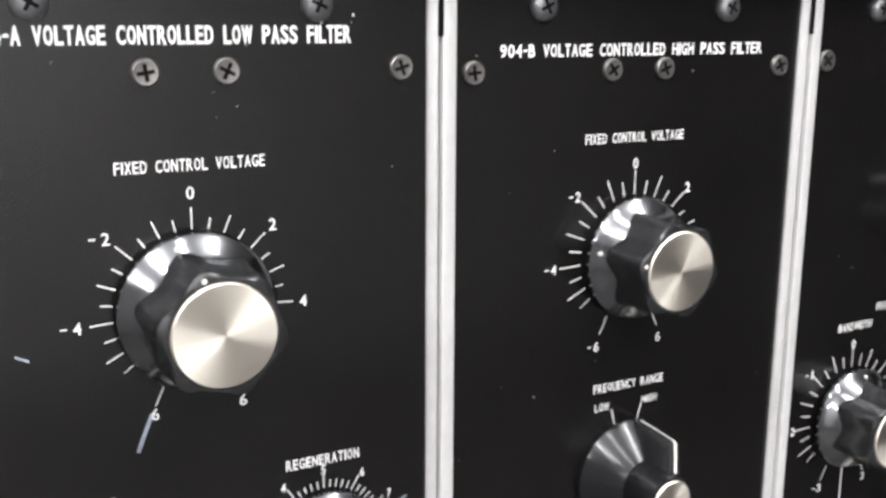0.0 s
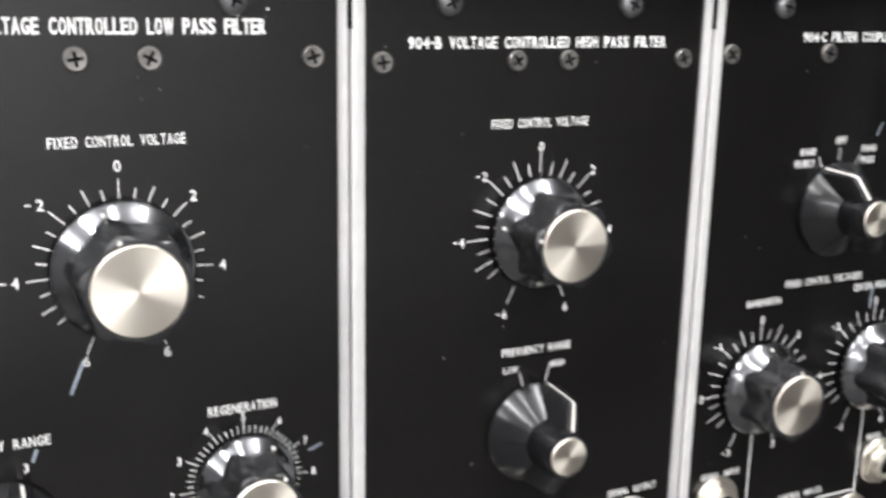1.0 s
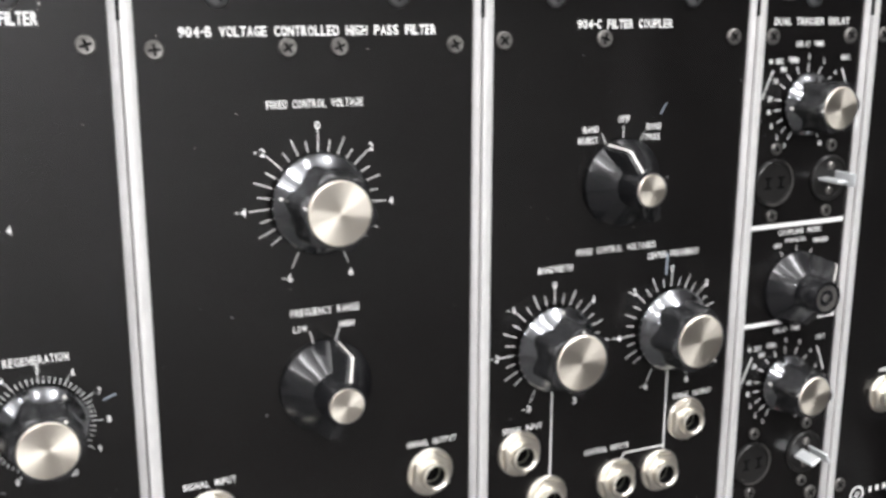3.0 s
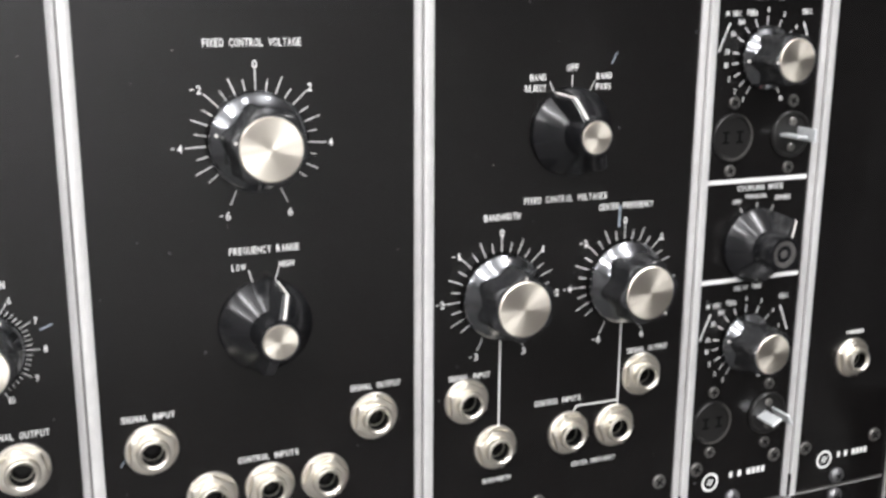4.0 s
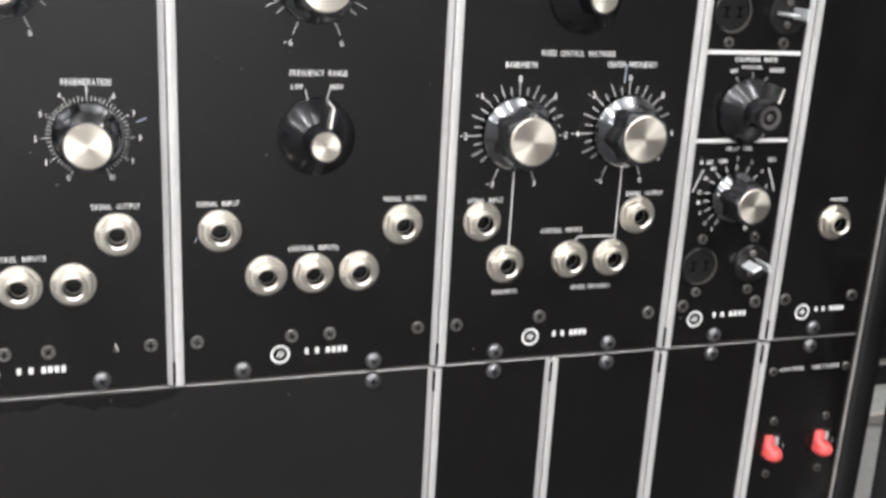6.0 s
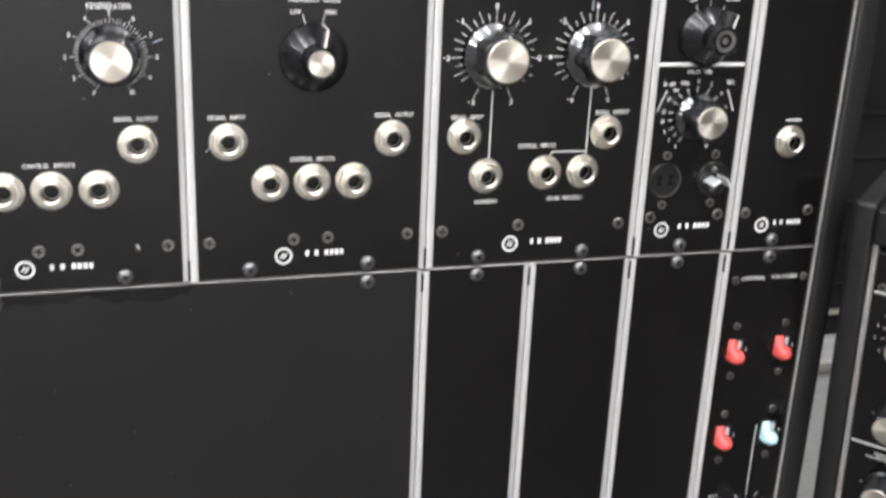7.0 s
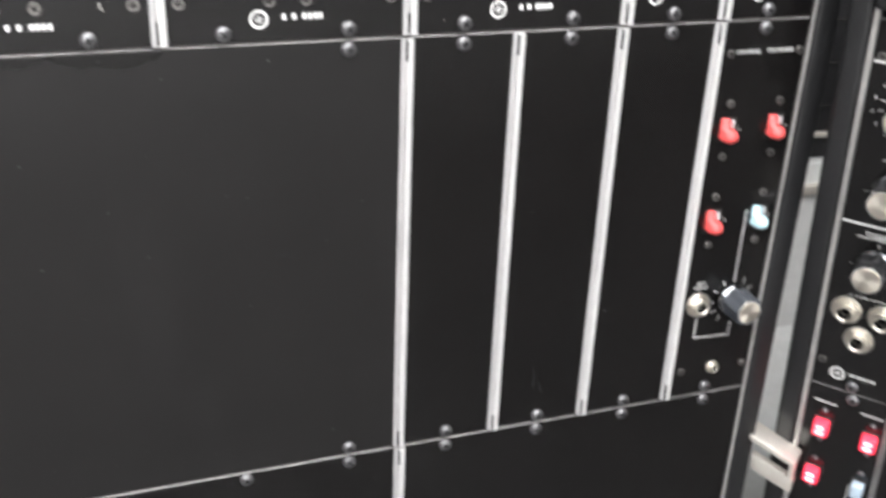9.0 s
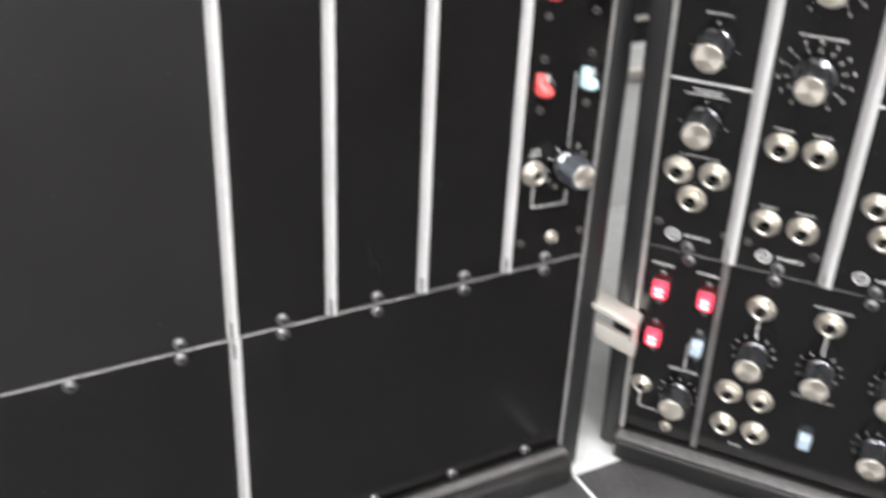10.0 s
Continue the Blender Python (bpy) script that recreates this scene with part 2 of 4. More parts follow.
def line(parent, pts, width=0.5, name="printed_line", mat=None):
    bm = bmesh.new()
    for (ax, az), (bx, bz) in zip(pts, pts[1:]):
        d = Vector((bx - ax, bz - az))
        d.normalize()
        n = Vector((-d.y, d.x)) * width / 2
        e = d * width * 0.5
        q = [(ax - e.x + n.x, az - e.y + n.y), (ax - e.x - n.x, az - e.y - n.y), (bx + e.x - n.x, bz + e.y - n.y), (bx + e.x + n.x, bz + e.y + n.y)]
        bm.faces.new([bm.verts.new((u, -0.11, w)) for u, w in q])
    return part(name, bm, mat or INK, parent)


def tick(parent, cx, cz, ang, r0, r1, width=0.29):
    a = radians(ang)
    return line(parent, [(cx + r0 * math.sin(a), cz + r0 * math.cos(a)), (cx + r1 * math.sin(a), cz + r1 * math.cos(a))], width, "tick")


# ---- fittings ----
def screw_mesh(r, mat, name, dark):
    """A pan head with a crossed recess drawn as a dark cross on its crown."""
    def build(bm):
        if dark:
            revolve(bm, [(r, 0), (r, 0.5), (r * 0.95, 1.0), (r * 0.8, 1.55), (r * 0.55, 1.95), (r * 0.25, 2.1)], 24)
        else:
            revolve(bm, [(r, 0), (r, 0.45), (r * 0.96, 0.75), (r * 0.86, 0.95), (r * 0.72, 0.92), (r * 0.5, 0.86), (r * 0.2, 0.84)], 24)
        top = 2.14 if dark else 0.97
        a, b = (0.5, 0.11) if dark else (0.62, 0.14)
        for q in ((-r * a, r * a, -top, -0.4, -r * b, r * b), (-r * b, r * b, -top - 0.01, -0.4, -r * a, r * a)):
            for f in box(bm, *q):
                f.material_index = 1
    return shared(name, build, [mat, VOID], 40)


def screw(parent, x, z, r=2.9, dark=False):
    turn = random.uniform(-45, 45)
    me = screw_mesh(r, DARKSCREW if dark else SCREW, "screw_%d_%d" % (int(r * 10), dark), dark)
    return part("rack_screw" if dark else "screw", me, None, parent, x=x, z=z, turn=turn)


def jack(parent, x, z, s=1.0):
    def washer(bm):
        revolve(bm, [(8.3, 0), (8.3, 0.5), (8.0, 0.9), (7.3, 1.0), (6.9, 0.7), (3.0, 0.7)], 40, close=False)
    def nut(bm):
        def hexagon(a, i):
            return 1.0 if i > 2 else math.cos(math.pi / 6) / math.cos(a % (math.pi / 3) - math.pi / 6)
        revolve(bm, [(7.7, 0.5), (7.7, 2.2), (7.55, 2.5), (6.5, 2.75), (5.6, 2.8), (4.6, 2.7)], 48, shape=hexagon, close=False)
    def bush(bm):
        revolve(bm, [(5.1, 2.4), (5.1, 4.8), (4.85, 5.35), (4.4, 5.5), (3.9, 5.3), (3.55, 4.9), (3.45, 4.4)], 36, close=False)
    def hole(bm):
        revolve(bm, [(3.5, 4.6), (3.45, -14), (2.0, -14.2)], 20)
    j = part("jack", shared("jack_washer", washer, [NICKEL], 35), None, parent, x=x, z=z)
    part("nut", shared("jack_nut", nut, [NICKEL], 25), None, j, turn=random.uniform(0, 60))
    part("bushing", shared("jack_bush", bush, [NICKEL], 40), None, j)
    part("socket_hole", shared("jack_hole", hole, [VOID], None), None, j, "dark open socket hole")
    j.scale = (s, s, s)
    return j


def knob(parent, x, z, ang, skirt=15.2, cap=9.5, high=22.0, grip=None):
    """A round fluted knob with a flared skirt and an inlaid spun cap. ang: where its dot points, clockwise from the top."""
    key = "%.1f_%.1f_%.1f" % (skirt, cap, high)
    grip = grip or BAKELITE
    foot = min(3.4, skirt * 0.23)
    def base(bm):
        revolve(bm, [(skirt * 0.9, 0.3), (skirt * 0.98, foot * 0.55), (skirt, foot * 0.7), (skirt, foot), (skirt * 0.985, foot + 0.35), (skirt * 0.90, foot + 1.3), (skirt * 0.78, foot + 2.9), (skirt * 0.68, foot + 4.6), (skirt * 0.62, high * 0.52), (cap * 0.9, high * 0.53)], 96)
    def body(bm):
        def lobes(a, i):
            c = (math.sin(3 * a) ** 2) ** 0.8
            return 1 - (0.14, 0.14, 0.135, 0.13, 0.08, 0.0, 0.0)[i] * c
        revolve(bm, [(cap * 1.33, high * 0.24), (cap * 1.28, high * 0.6), (cap * 1.26, high * 0.93), (cap * 1.245, high * 0.955), (cap * 1.16, high * 0.975), (cap * 1.02, high * 0.975), (cap * 1.01, high * 0.955)], 120, shape=lobes)
    def disc(bm):
        revolve(bm, [(cap, high * 0.94), (cap, high * 0.985), (cap * 0.97, high)], 48)
    def dots(bm):
        revolve(bm, [(0.55, high * 0.975 + 0.1), (0.45, high * 0.975 + 0.25)], 12, cz=cap * 1.10)
    def dots2(bm):
        r = skirt * 0.88
        revolve(bm, [(0.55, foot), (0.55, foot + 1.75), (0.4, foot + 1.95)], 12, cz=r)
    k = part("knob", shared("knob_skirt_" + key, base, [SKIRT], 30), None, parent, x=x, z=z, turn=ang)
    part("grip", shared("knob_grip_" + key, body, [grip], 40), None, k, "fluted black grip" if grip is BAKELITE else "fluted grip with its lit grey-blue put in the colour")
    part("cap", shared("knob_cap_" + key, disc, [SPUN], 30), None, k, "spun aluminium cap")
    part("pointer_dot", shared("knob_dot_" + key, dots, [DOT], 30), None, k)
    part("pointer_dot", shared("knob_dot2_" + key, dots2, [DOT], 30), None, k)
    return k


def pointer_knob(parent, x, z, ang, skirt=15.2, cap=5.5, high=20.0, capped=True):
    """A selector knob: a round cone with a wing across it, a white line down the wing's ridge."""
    key = "%.1f_%.1f_%.1f_%d" % (skirt, cap, high, capped)
    neck = cap * 1.22
    def cone(bm):
        revolve(bm, [(skirt, 0.3), (skirt, 1.6), (skirt * 0.96, 2.4), (neck * 1.3, high * 0.40), (neck * 1.05, high * 0.47), (neck, high * 0.94), (neck * 0.93, high), (cap * 1.02, high), (cap, high * 0.97)], 48)
    def wing(bm):
        # (radius along the pointer, height, half width)
        for s, tip in ((1, 1.0), (-1, 0.9)):
            low = [(0, 0.5, neck * 0.62), (skirt * 0.99 * tip, 0.5, neck * 0.42)]
            top = [(0, high * 0.93, neck * 0.30), (neck, high * 0.93, neck * 0.26), (skirt * 0.90 * tip, high * 0.80, neck * 0.22), (skirt * 0.94 * tip, high * 0.76, neck * 0.22)]
            prof = [low[0]] + top + [low[1]]
            a = [bm.verts.new((-w, -h, s * r)) for r, h, w in prof]
            b = [bm.verts.new((w, -h, s * r)) for r, h, w in prof]
            bm.faces.new(a)
            bm.faces.new(list(reversed(b)))
            for i in range(len(prof)):
                j = (i + 1) % len(prof)
                bm.faces.new((a[i], a[j], b[j], b[i]))
        bmesh.ops.bevel(bm, geom=list(bm.edges), offset=0.3, segments=2, affect="EDGES", profile=0.5)
    def stripe(bm):
        pts = [(neck, high * 0.93), (skirt * 0.90, high * 0.80), (skirt * 0.94, high * 0.76), (skirt * 0.99, 0.9)]
        o = 0.12
        a = [bm.verts.new((-0.45, -h - o, r + o)) for r, h in pts]
        b = [bm.verts.new((0.45, -h - o, r + o)) for r, h in pts]
        for i in range(len(pts) - 1):
            bm.faces.new((a[i], a[i + 1], b[i + 1], b[i]))
    def disc(bm):
        revolve(bm, [(cap, high * 0.95), (cap, high * 1.0), (cap * 0.95, high + 0.4)], 40)
    def bare(bm):
        revolve(bm, [(cap * 0.9, high * 0.99), (cap * 0.6, high * 0.985), (cap * 0.55, high * 0.93), (cap * 0.3, high * 0.93), (cap * 0.26, high * 0.98), (cap * 0.15, high * 0.99)], 28)
    k = part("selector_knob", shared("sel_cone_" + key, cone, [DULL], 30), None, parent, x=x, z=z, turn=ang)
    part("pointer_wing", shared("sel_wing_" + key, wing, [BAKELITE], 30), None, k)
    part("pointer_line", shared("sel_line_" + key, stripe, [DOT], None), None, k, "white pointer line")
    if capped:
        part("cap", shared("sel_cap_" + key, disc, [SPUN], 30), None, k, "spun aluminium cap")
    else:
        part("shaft_screw", shared("sel_bare_" + key, bare, [SCREW], 30), None, k, "bare shaft screw where the cap is lost")
    return k


def slot_socket(parent, x, z):
    """A round two-slot socket with its two screws."""
    def body(bm):
        revolve(bm, [(8.8, 0), (8.8, 0.9), (8.4, 1.3), (7.6, 1.3), (7.3, 0.5)], 36)
    def rim(bm):
        n = 30
        for k in range(n):
            a0, a1 = radians(25 + 190 * k / n), radians(25 + 190 * (k + 1) / n)
            wa = 1.1 * math.sin(math.pi * (k + 0.0) / n) ** 0.5
            wb = 1.1 * math.sin(math.pi * (k + 1.0) / n) ** 0.5 if k < n - 1 else 0.0
            q = [(8.6, a0), (8.6, a1), (8.6 - wb - 0.05, a1), (8.6 - wa - 0.05, a0)]
            bm.faces.new([bm.verts.new((r * math.sin(a), -1.36, r * math.cos(a))) for r, a in q])
    def slot(bm):
        for f in box(bm, -0.45, 0.45, -0.75, -0.45, -2.2, 2.2) + box(bm, -1.5, 1.5, -0.76, -0.45, 1.5, 2.3) + box(bm, -1.5, 1.5, -0.76, -0.45, -2.3, -1.5):
            f.material_index = 0
    s = part("slot_socket", shared("slot_socket", body, [SOCKET], 35), None, parent, x=x, z=z)
    part("rim", shared("slot_rim", rim, [SCREW], None), None, s, "bright metal crescent along one side of the rim")
    for dx, t in ((-3.0, 0), (3.2, 0)):
        part("slot", shared("slot", slot, [VOID], None), None, s, x=dx, turn=t)
    for dz in (12.5, -12.5):
        screw(parent, x, z + dz, 2.3)
    return s


def blade_plug(parent, x, z, ang):
    """A round base with two flat blades standing out of it."""
    def body(bm):
        revolve(bm, [(8.8, 0), (8.8, 0.9), (8.4, 1.3), (7.6, 1.3), (7.3, 0.7)], 36)
    def blade(bm):
        box(bm, -0.6, 0.6, -10.5, -0.5, -2.5, 2.5, 0.3)
    def pip(bm):
        revolve(bm, [(1.6, 0.6), (1.6, 1.4), (1.2, 1.8)], 16)
    s = part("blade_plug", shared("blade_base", body, [SOCKET], 35), None, parent, x=x, z=z)
    part("blade", shared("blade", blade, [BLADE], None), None, s, "flat tinned blade", x=-3.0, z=0.0, turn=ang)
    part("blade", shared("blade", blade, [BLADE], None), None, s, "flat tinned blade", x=3.2, z=0.3, turn=ang + 90)
    for dz in (4.8, -4.8):
        part("rivet", shared("rivet", pip, [SCREW], 35), None, s, z=dz)
    for dz in (12.5, -12.5):
        screw(parent, x, z + dz, 2.3)
    return s


def maker_mark(parent, x, z, r=4.0):
    """The maker's round badge, printed: a ring with two strokes."""
    bm = bmesh.new()
    n = 40
    for k in range(n):
        a0, a1 = 2 * math.pi * k / n, 2 * math.pi * (k + 1) / n
        bm.faces.new([bm.verts.new((q * math.sin(a), -0.11, q * math.cos(a))) for q, a in ((r, a0), (r, a1), (r * 0.74, a1), (r * 0.74, a0))])
    for sx, sz, t in ((-0.16, 0.06, 28), (0.16, -0.06, 28)):
        c, s = math.cos(radians(t)), math.sin(radians(t))
        pts = [(-0.11, -0.42), (0.09, -0.28), (0.11, 0.42), (-0.09, 0.28)]
        bm.faces.new([bm.verts.new((r * (sx + u * c + w * s), -0.115, r * (sz - u * s + w * c))) for u, w in pts])
    return part("maker_badge", bm, INK, parent, x=x, z=z)


def maker_bars(parent, x0, x1, z, h):
    """The maker's line beside the badge, as plain bars: two short words and a longer one of four strokes."""
    w = x1 - x0
    for a, b in ((0, 0.09), (0.24, 0.34), (0.5, 0.60), (0.635, 0.735), (0.77, 0.87), (0.905, 1.0)):
        bm = bmesh.new()
        box(bm, x0 + a * w, x0 + b * w, -0.1, -0.05, z - h / 2, z + h / 2)
        part("printed_bar", bm, INK, parent)


def plate(parent, x0, x1, z0, z1, name="panel", bevel=0.35, paint=None):
    """A black painted panel plate with bare cut edges."""
    bm = bmesh.new()
    fs = box(bm, x0, x1, 0.0, 3.0, z0, z1)
    front = [f for f in bm.faces if all(abs(v.co.y) < 1e-6 for v in f.verts)]
    bmesh.ops.bevel(bm, geom=[e for e in front[0].edges], offset=bevel, segments=1, affect="EDGES")
    for f in bm.faces:
        f.normal_update()
        f.material_index = 0 if abs(f.normal.y) > 0.9 else 1
    return part(name, bm, [paint or PAINT, EDGE], parent)


def divider(cab, x, z0, z1, label="bare aluminium divider strip between black synthesizer modules", w=5.9):
    """A two-legged aluminium strip with a groove down its middle, stepped at its ends."""
    t = thing("divider_strip", cab, x, z0, label, "divider strip", "divider strips")
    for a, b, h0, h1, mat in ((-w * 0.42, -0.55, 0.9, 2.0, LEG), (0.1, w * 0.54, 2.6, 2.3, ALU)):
        bm = bmesh.new()
        q = [(a, 0), (a, -h0), (b, -h1), (b, 0)]
        lo = [bm.verts.new((x + u, v, z0)) for u, v in q]
        hi = [bm.verts.new((x + u, v, z1)) for u, v in q]
        bm.faces.new(lo)
        bm.faces.new(list(reversed(hi)))
        for i in range(4):
            j = (i + 1) % 4
            bm.faces.new((lo[i], lo[j], hi[j], hi[i]))
        bmesh.ops.bevel(bm, geom=[e for e in bm.edges if abs((e.verts[0].co - e.verts[1].co).z) > 1], offset=0.35, segments=2, affect="EDGES", profile=0.5)
        part("strip_leg", bm, mat, t, "grey leg, its shade put in the colour" if mat is LEG else "bright bare leg", smooth=30)
    bm = bmesh.new()
    box(bm, x - 0.8, x + 0.5, -1.0, 0.0, z0 + 0.5, z1 - 0.5)
    part("groove", bm, EDGE, t, "dull groove floor")
    for zz in (z0, z1 - 11):
        bm = bmesh.new()
        box(bm, x - 0.75, x + 0.35, -2.7, -1.6, zz + 0.8, zz + 10.2, 0.2)
        part("end_slot", bm, VOID, t, "dark slot at the strip's end")
    return t


def module(name, cab, x0, x1, z0, z1, label, category, group="", paint=None):
    t = thing(name, cab, (x0 + x1) / 2, z0, label, category, group)
    gap = 0.35 if cab is MAIN else 0.12
    plate(t, x0 + gap, x1 - gap, z0 + gap, z1 - gap, bevel=gap, paint=paint)
    return t


def rack_screws(t, xs, z0, z1, low=None):
    for x in xs:
        screw(t, x, z1 - 4.6, 3.5, True)
    for x in (xs if low is None else low):
        screw(t, x, z0 + 4.6, 3.5, True)


def control_dial(t, cx, cz, labels, ang, end=6.0, long=21.4, short=18.8, skirt=15.2, cap=9.5, high=19.0, zero=23.0, far=23.1, stroke=2.0):
    """A knob in a scale from -end to +end, in half steps; the minus sign stands a little way off its figure."""
    step = 23.25 * 6 / end
    half = end / 12
    for i in range(-11, 12):
        v = i * half
        big = i % 2 == 0
        tick(t, cx, cz, v * step, skirt + 0.4, (long if i % 4 == 0 else long - 0.6) if big else short)
    for s in (-1, 1):
        tick(t, cx, cz, s * 155, skirt + 1.2, 21.0)
    for v, txt in labels:
        a = radians(v * step if abs(v) < end else math.copysign(156.5, v))
        r = far if abs(v) > 0 else zero
        r += 1.2 if abs(v) == end and stroke < 2.2 else 0
        x, z = cx + r * math.sin(a), cz + r * math.cos(a)
        mid(txt[-1], x, z, 2.4, t, 1.5 if txt[-1] != "1" else 0.5)
        if v < 0 and not (abs(v) == end and stroke > 2.2):
            line(t, [(x - stroke - 0.45, z + 0.1), (x - stroke + 0.45, z + 0.1)], 0.34, "minus_sign")
    knob(t, cx, cz, ang, skirt=skirt, cap=cap, high=high)


# ---- the room ----
def slab(name, x0, x1, y0, y1, z0, z1, mat, label, category):
    bm = bmesh.new()
    box(bm, x0 * 1000, x1 * 1000, y0 * 1000, y1 * 1000, z0 * 1000, z1 * 1000)
    ob = new(name, mesh_of(bm, name, [mat]))
    return tagged(ob, label, category, kind="structure")


# unseen shell; floor and side walls are greyed to darken reflections in the panels
slab("floor", -3, 3, -4, 1.5, -0.1, 0, FLOOR, "unseen grey floor, kept dark to dim reflections", "floor")
slab("ceiling", -3, 3, -4, 1.5, 2.7, 2.8, PLASTER, "white painted ceiling with fluorescent lamps", "ceiling")
slab("wall_north", -3, 3, 1.5, 1.6, 0, 2.7, PLASTER, "white painted wall behind the cabinets", "wall")
slab("wall_south", -3, 3, -4.1, -4, 0, 2.7, PLASTER, "white painted wall facing the cabinets", "wall")
slab("wall_west", -3.1, -3, -4, 1.5, 0, 2.7, PALEPAINT, "unseen side wall, mid grey to dim reflections", "wall")
slab("wall_east", 3, 3.1, -4, 1.5, 0, 2.7, GREYPAINT, "unseen side wall, dark grey to dim reflections", "wall")

MAIN = pose(0, 0, JOINT)
# ---- first cabinet: case ----
LOWROW = -368.0
case = thing("synthesizer_cabinet", MAIN, 0, LOWROW - 22, "black vinyl-covered synthesizer cabinet standing on the table", "cabinet")
bm = bmesh.new()
box(bm, -460, 238, 90, 100, LOWROW - 22, 240)
part("back_board", bm, VINYL, case)
bm = bmesh.new()
box(bm, 217.3, 231, -3, 89, LOWROW - 21, 239, 2.5, 3)
part("side_board", bm, VINYL, case, "black grained side board", smooth=30)
bm = bmesh.new()
box(bm, -460, -440, -12, 89, LOWROW - 21, 239, 2.5, 3)
part("side_board", bm, VINYL, case, "black grained side board", smooth=30)
bm = bmesh.new()
box(bm, -439.5, 217, -6, 89, 223.5, 239, 2.0, 2)
part("top_board", bm, VINYL, case)
bm = bmesh.new()
box(bm, -439.5, 217, -10, -4.2, LOWROW - 1.5, LOWROW + 1.2, 0.6, 2)
part("rail_lip", bm, EDGE, case, "thin bare metal lip", smooth=40)
bm = bmesh.new()
box(bm, -439.5, 217, -18, 89, LOWROW - 20, LOWROW - 2.0, 3, 3)
part("bottom_rail", bm, TRIM, case, "rounded worn bottom rail", smooth=40)
bm = bmesh.new()
box(bm, 215.6, 217.1, -1.8, -0.2, LOWROW, 222.5, 0.4)
part("edge_strip", bm, SEAM, case, "thin bare metal edge strip")
for zz in (0.0, -ROW):
    bm = bmesh.new()
    box(bm, -438, 216, 3.4, 12, zz - 9, zz + 9)
    part("mounting_rail", bm, EDGE, case, "bare metal mounting rail behind the panels")


def big_filter(letter, x0, title, title_x, title_w, title_h, title_z):
    x1, xc = x0 + 2 * UNIT, x0 + UNIT
    t = module("filter_module", MAIN, x0, x1, 0, ROW, "black %s filter module with white lettering, knobs and jacks" % ("low pass" if letter == "A" else "high pass"), "synthesizer module", "filter modules")
    letters(title, title_x, title_x + title_w, title_z - title_h / 2, title_h, t, weight=0.035)
    rack_screws(t, (x0 + UNIT / 2, x1 - UNIT / 2), 0, ROW)
    for zz in (204.2, 18.0):
        for x in (x0 + 9.2, xc - 7.4, xc + 8.2, x1 - 8.4):
            screw(t, x, zz + ((-0.9 if letter == "B" else 0.7) if zz > 100 else 0), 2.7)
    letters("FIXED CONTROL VOLTAGE", xc - 14.2, xc + 15.3, 186.0, 2.3, t)
    low = letter == "A"
    control_dial(t, xc if low else xc + 0.9, 158.2 if low else 157.7, [(-2, "-2"), (-4, "-4"), (-6, "-6"), (0, "0"), (2, "2"), (4, "4"), (6, "6")], -18 if low else -78,
                 **(dict(long=20.4, short=18.4, skirt=16.0, cap=10.1, high=21.0, zero=23.4, far=22.8, stroke=2.5) if low else {}))
    return t


# low pass filter
fa = big_filter("A", -4 * UNIT, "904-A VOLTAGE CONTROLLED LOW PASS FILTER", -199.2, 71.5, 3.3, 211.8)
letters("REGENERATION", -144, -127, 119.2, 2.3, fa)
RX, RZ = -135.5, 100.9
for i in range(0, 51):
    tick(fa, RX, RZ, -155 + 310 * i / 50, 12.8, 16.2 if i % 5 == 0 else 14.4, 0.22)
for i in range(11):
    a = radians(-155 + 31 * i)
    mid(str(i), RX + 18.0 * math.sin(a), RZ + 17.0 * math.cos(a), 2.0, fa)
knob(fa, RX, RZ, 34, skirt=12.6, cap=8.0, high=18.6)
letters("FREQUENCY RANGE", -204, -180, 118.8, 2.3, fa)
for i, a in enumerate((-22, 0, 22)):
    mid(str(i + 1), -192 + 17.0 * math.sin(radians(a)), 98 + 17.0 * math.cos(radians(a)), 2.1, fa)
pointer_knob(fa, -192, 98, 22, skirt=13.6)
for x, z in ((-199, 63.5), (-127, 63.5), (-181, 44.5), (-162.5, 44.5), (-143.5, 44.5)):
    jack(fa, x, z)
letters("SIGNAL INPUT", -207, -191, 73.2, 2.0, fa)
letters("SIGNAL OUTPUT", -136, -118.5, 73.2, 2.0, fa)
letters("CONTROL INPUTS", -173, -152.5, 54.2, 2.0, fa)
maker_mark(fa, -175.5, 10.2)
maker_bars(fa, -165.5, -148, 9.4 + 2.6 / 2, 2.6)
line(fa, [(-171.9, 137.2), (-174.8, 130.2)], 0.8, "scratch", SCRAPE)
line(fa, [(-196.0, 153.0), (-194.0, 152.0)], 0.5, "scratch", SCRAPE)
line(fa, [(-188.5, 14.6), (-187.4, 12.8)], 0.6, "scratch", DOT)
line(fa, [(-129.6, 19.4), (-128.6, 16.6)], 0.5, "scratch", DOT)
line(fa, [(-183.2, 117.6), (-184.0, 115.4)], 0.8, "scratch", SCRAPE)
line(fa, [(-118.6, 106.0), (-115.4, 107.2)], 0.5, "scratch", SCRAPE)


def chips(t, spots):
    """Small spots where the paint is knocked off."""
    for x, z, r in spots:
        bm = bmesh.new()
        bm.faces.new([bm.verts.new((0.6 * r * random.uniform(0.6, 1.1) * math.sin(a), -0.1, 0.6 * r * random.uniform(0.6, 1.1) * math.cos(a))) for a in np.arange(0, 6.28, 0.9)])
        part("paint_chip", bm, DOT, t, x=x, z=z)


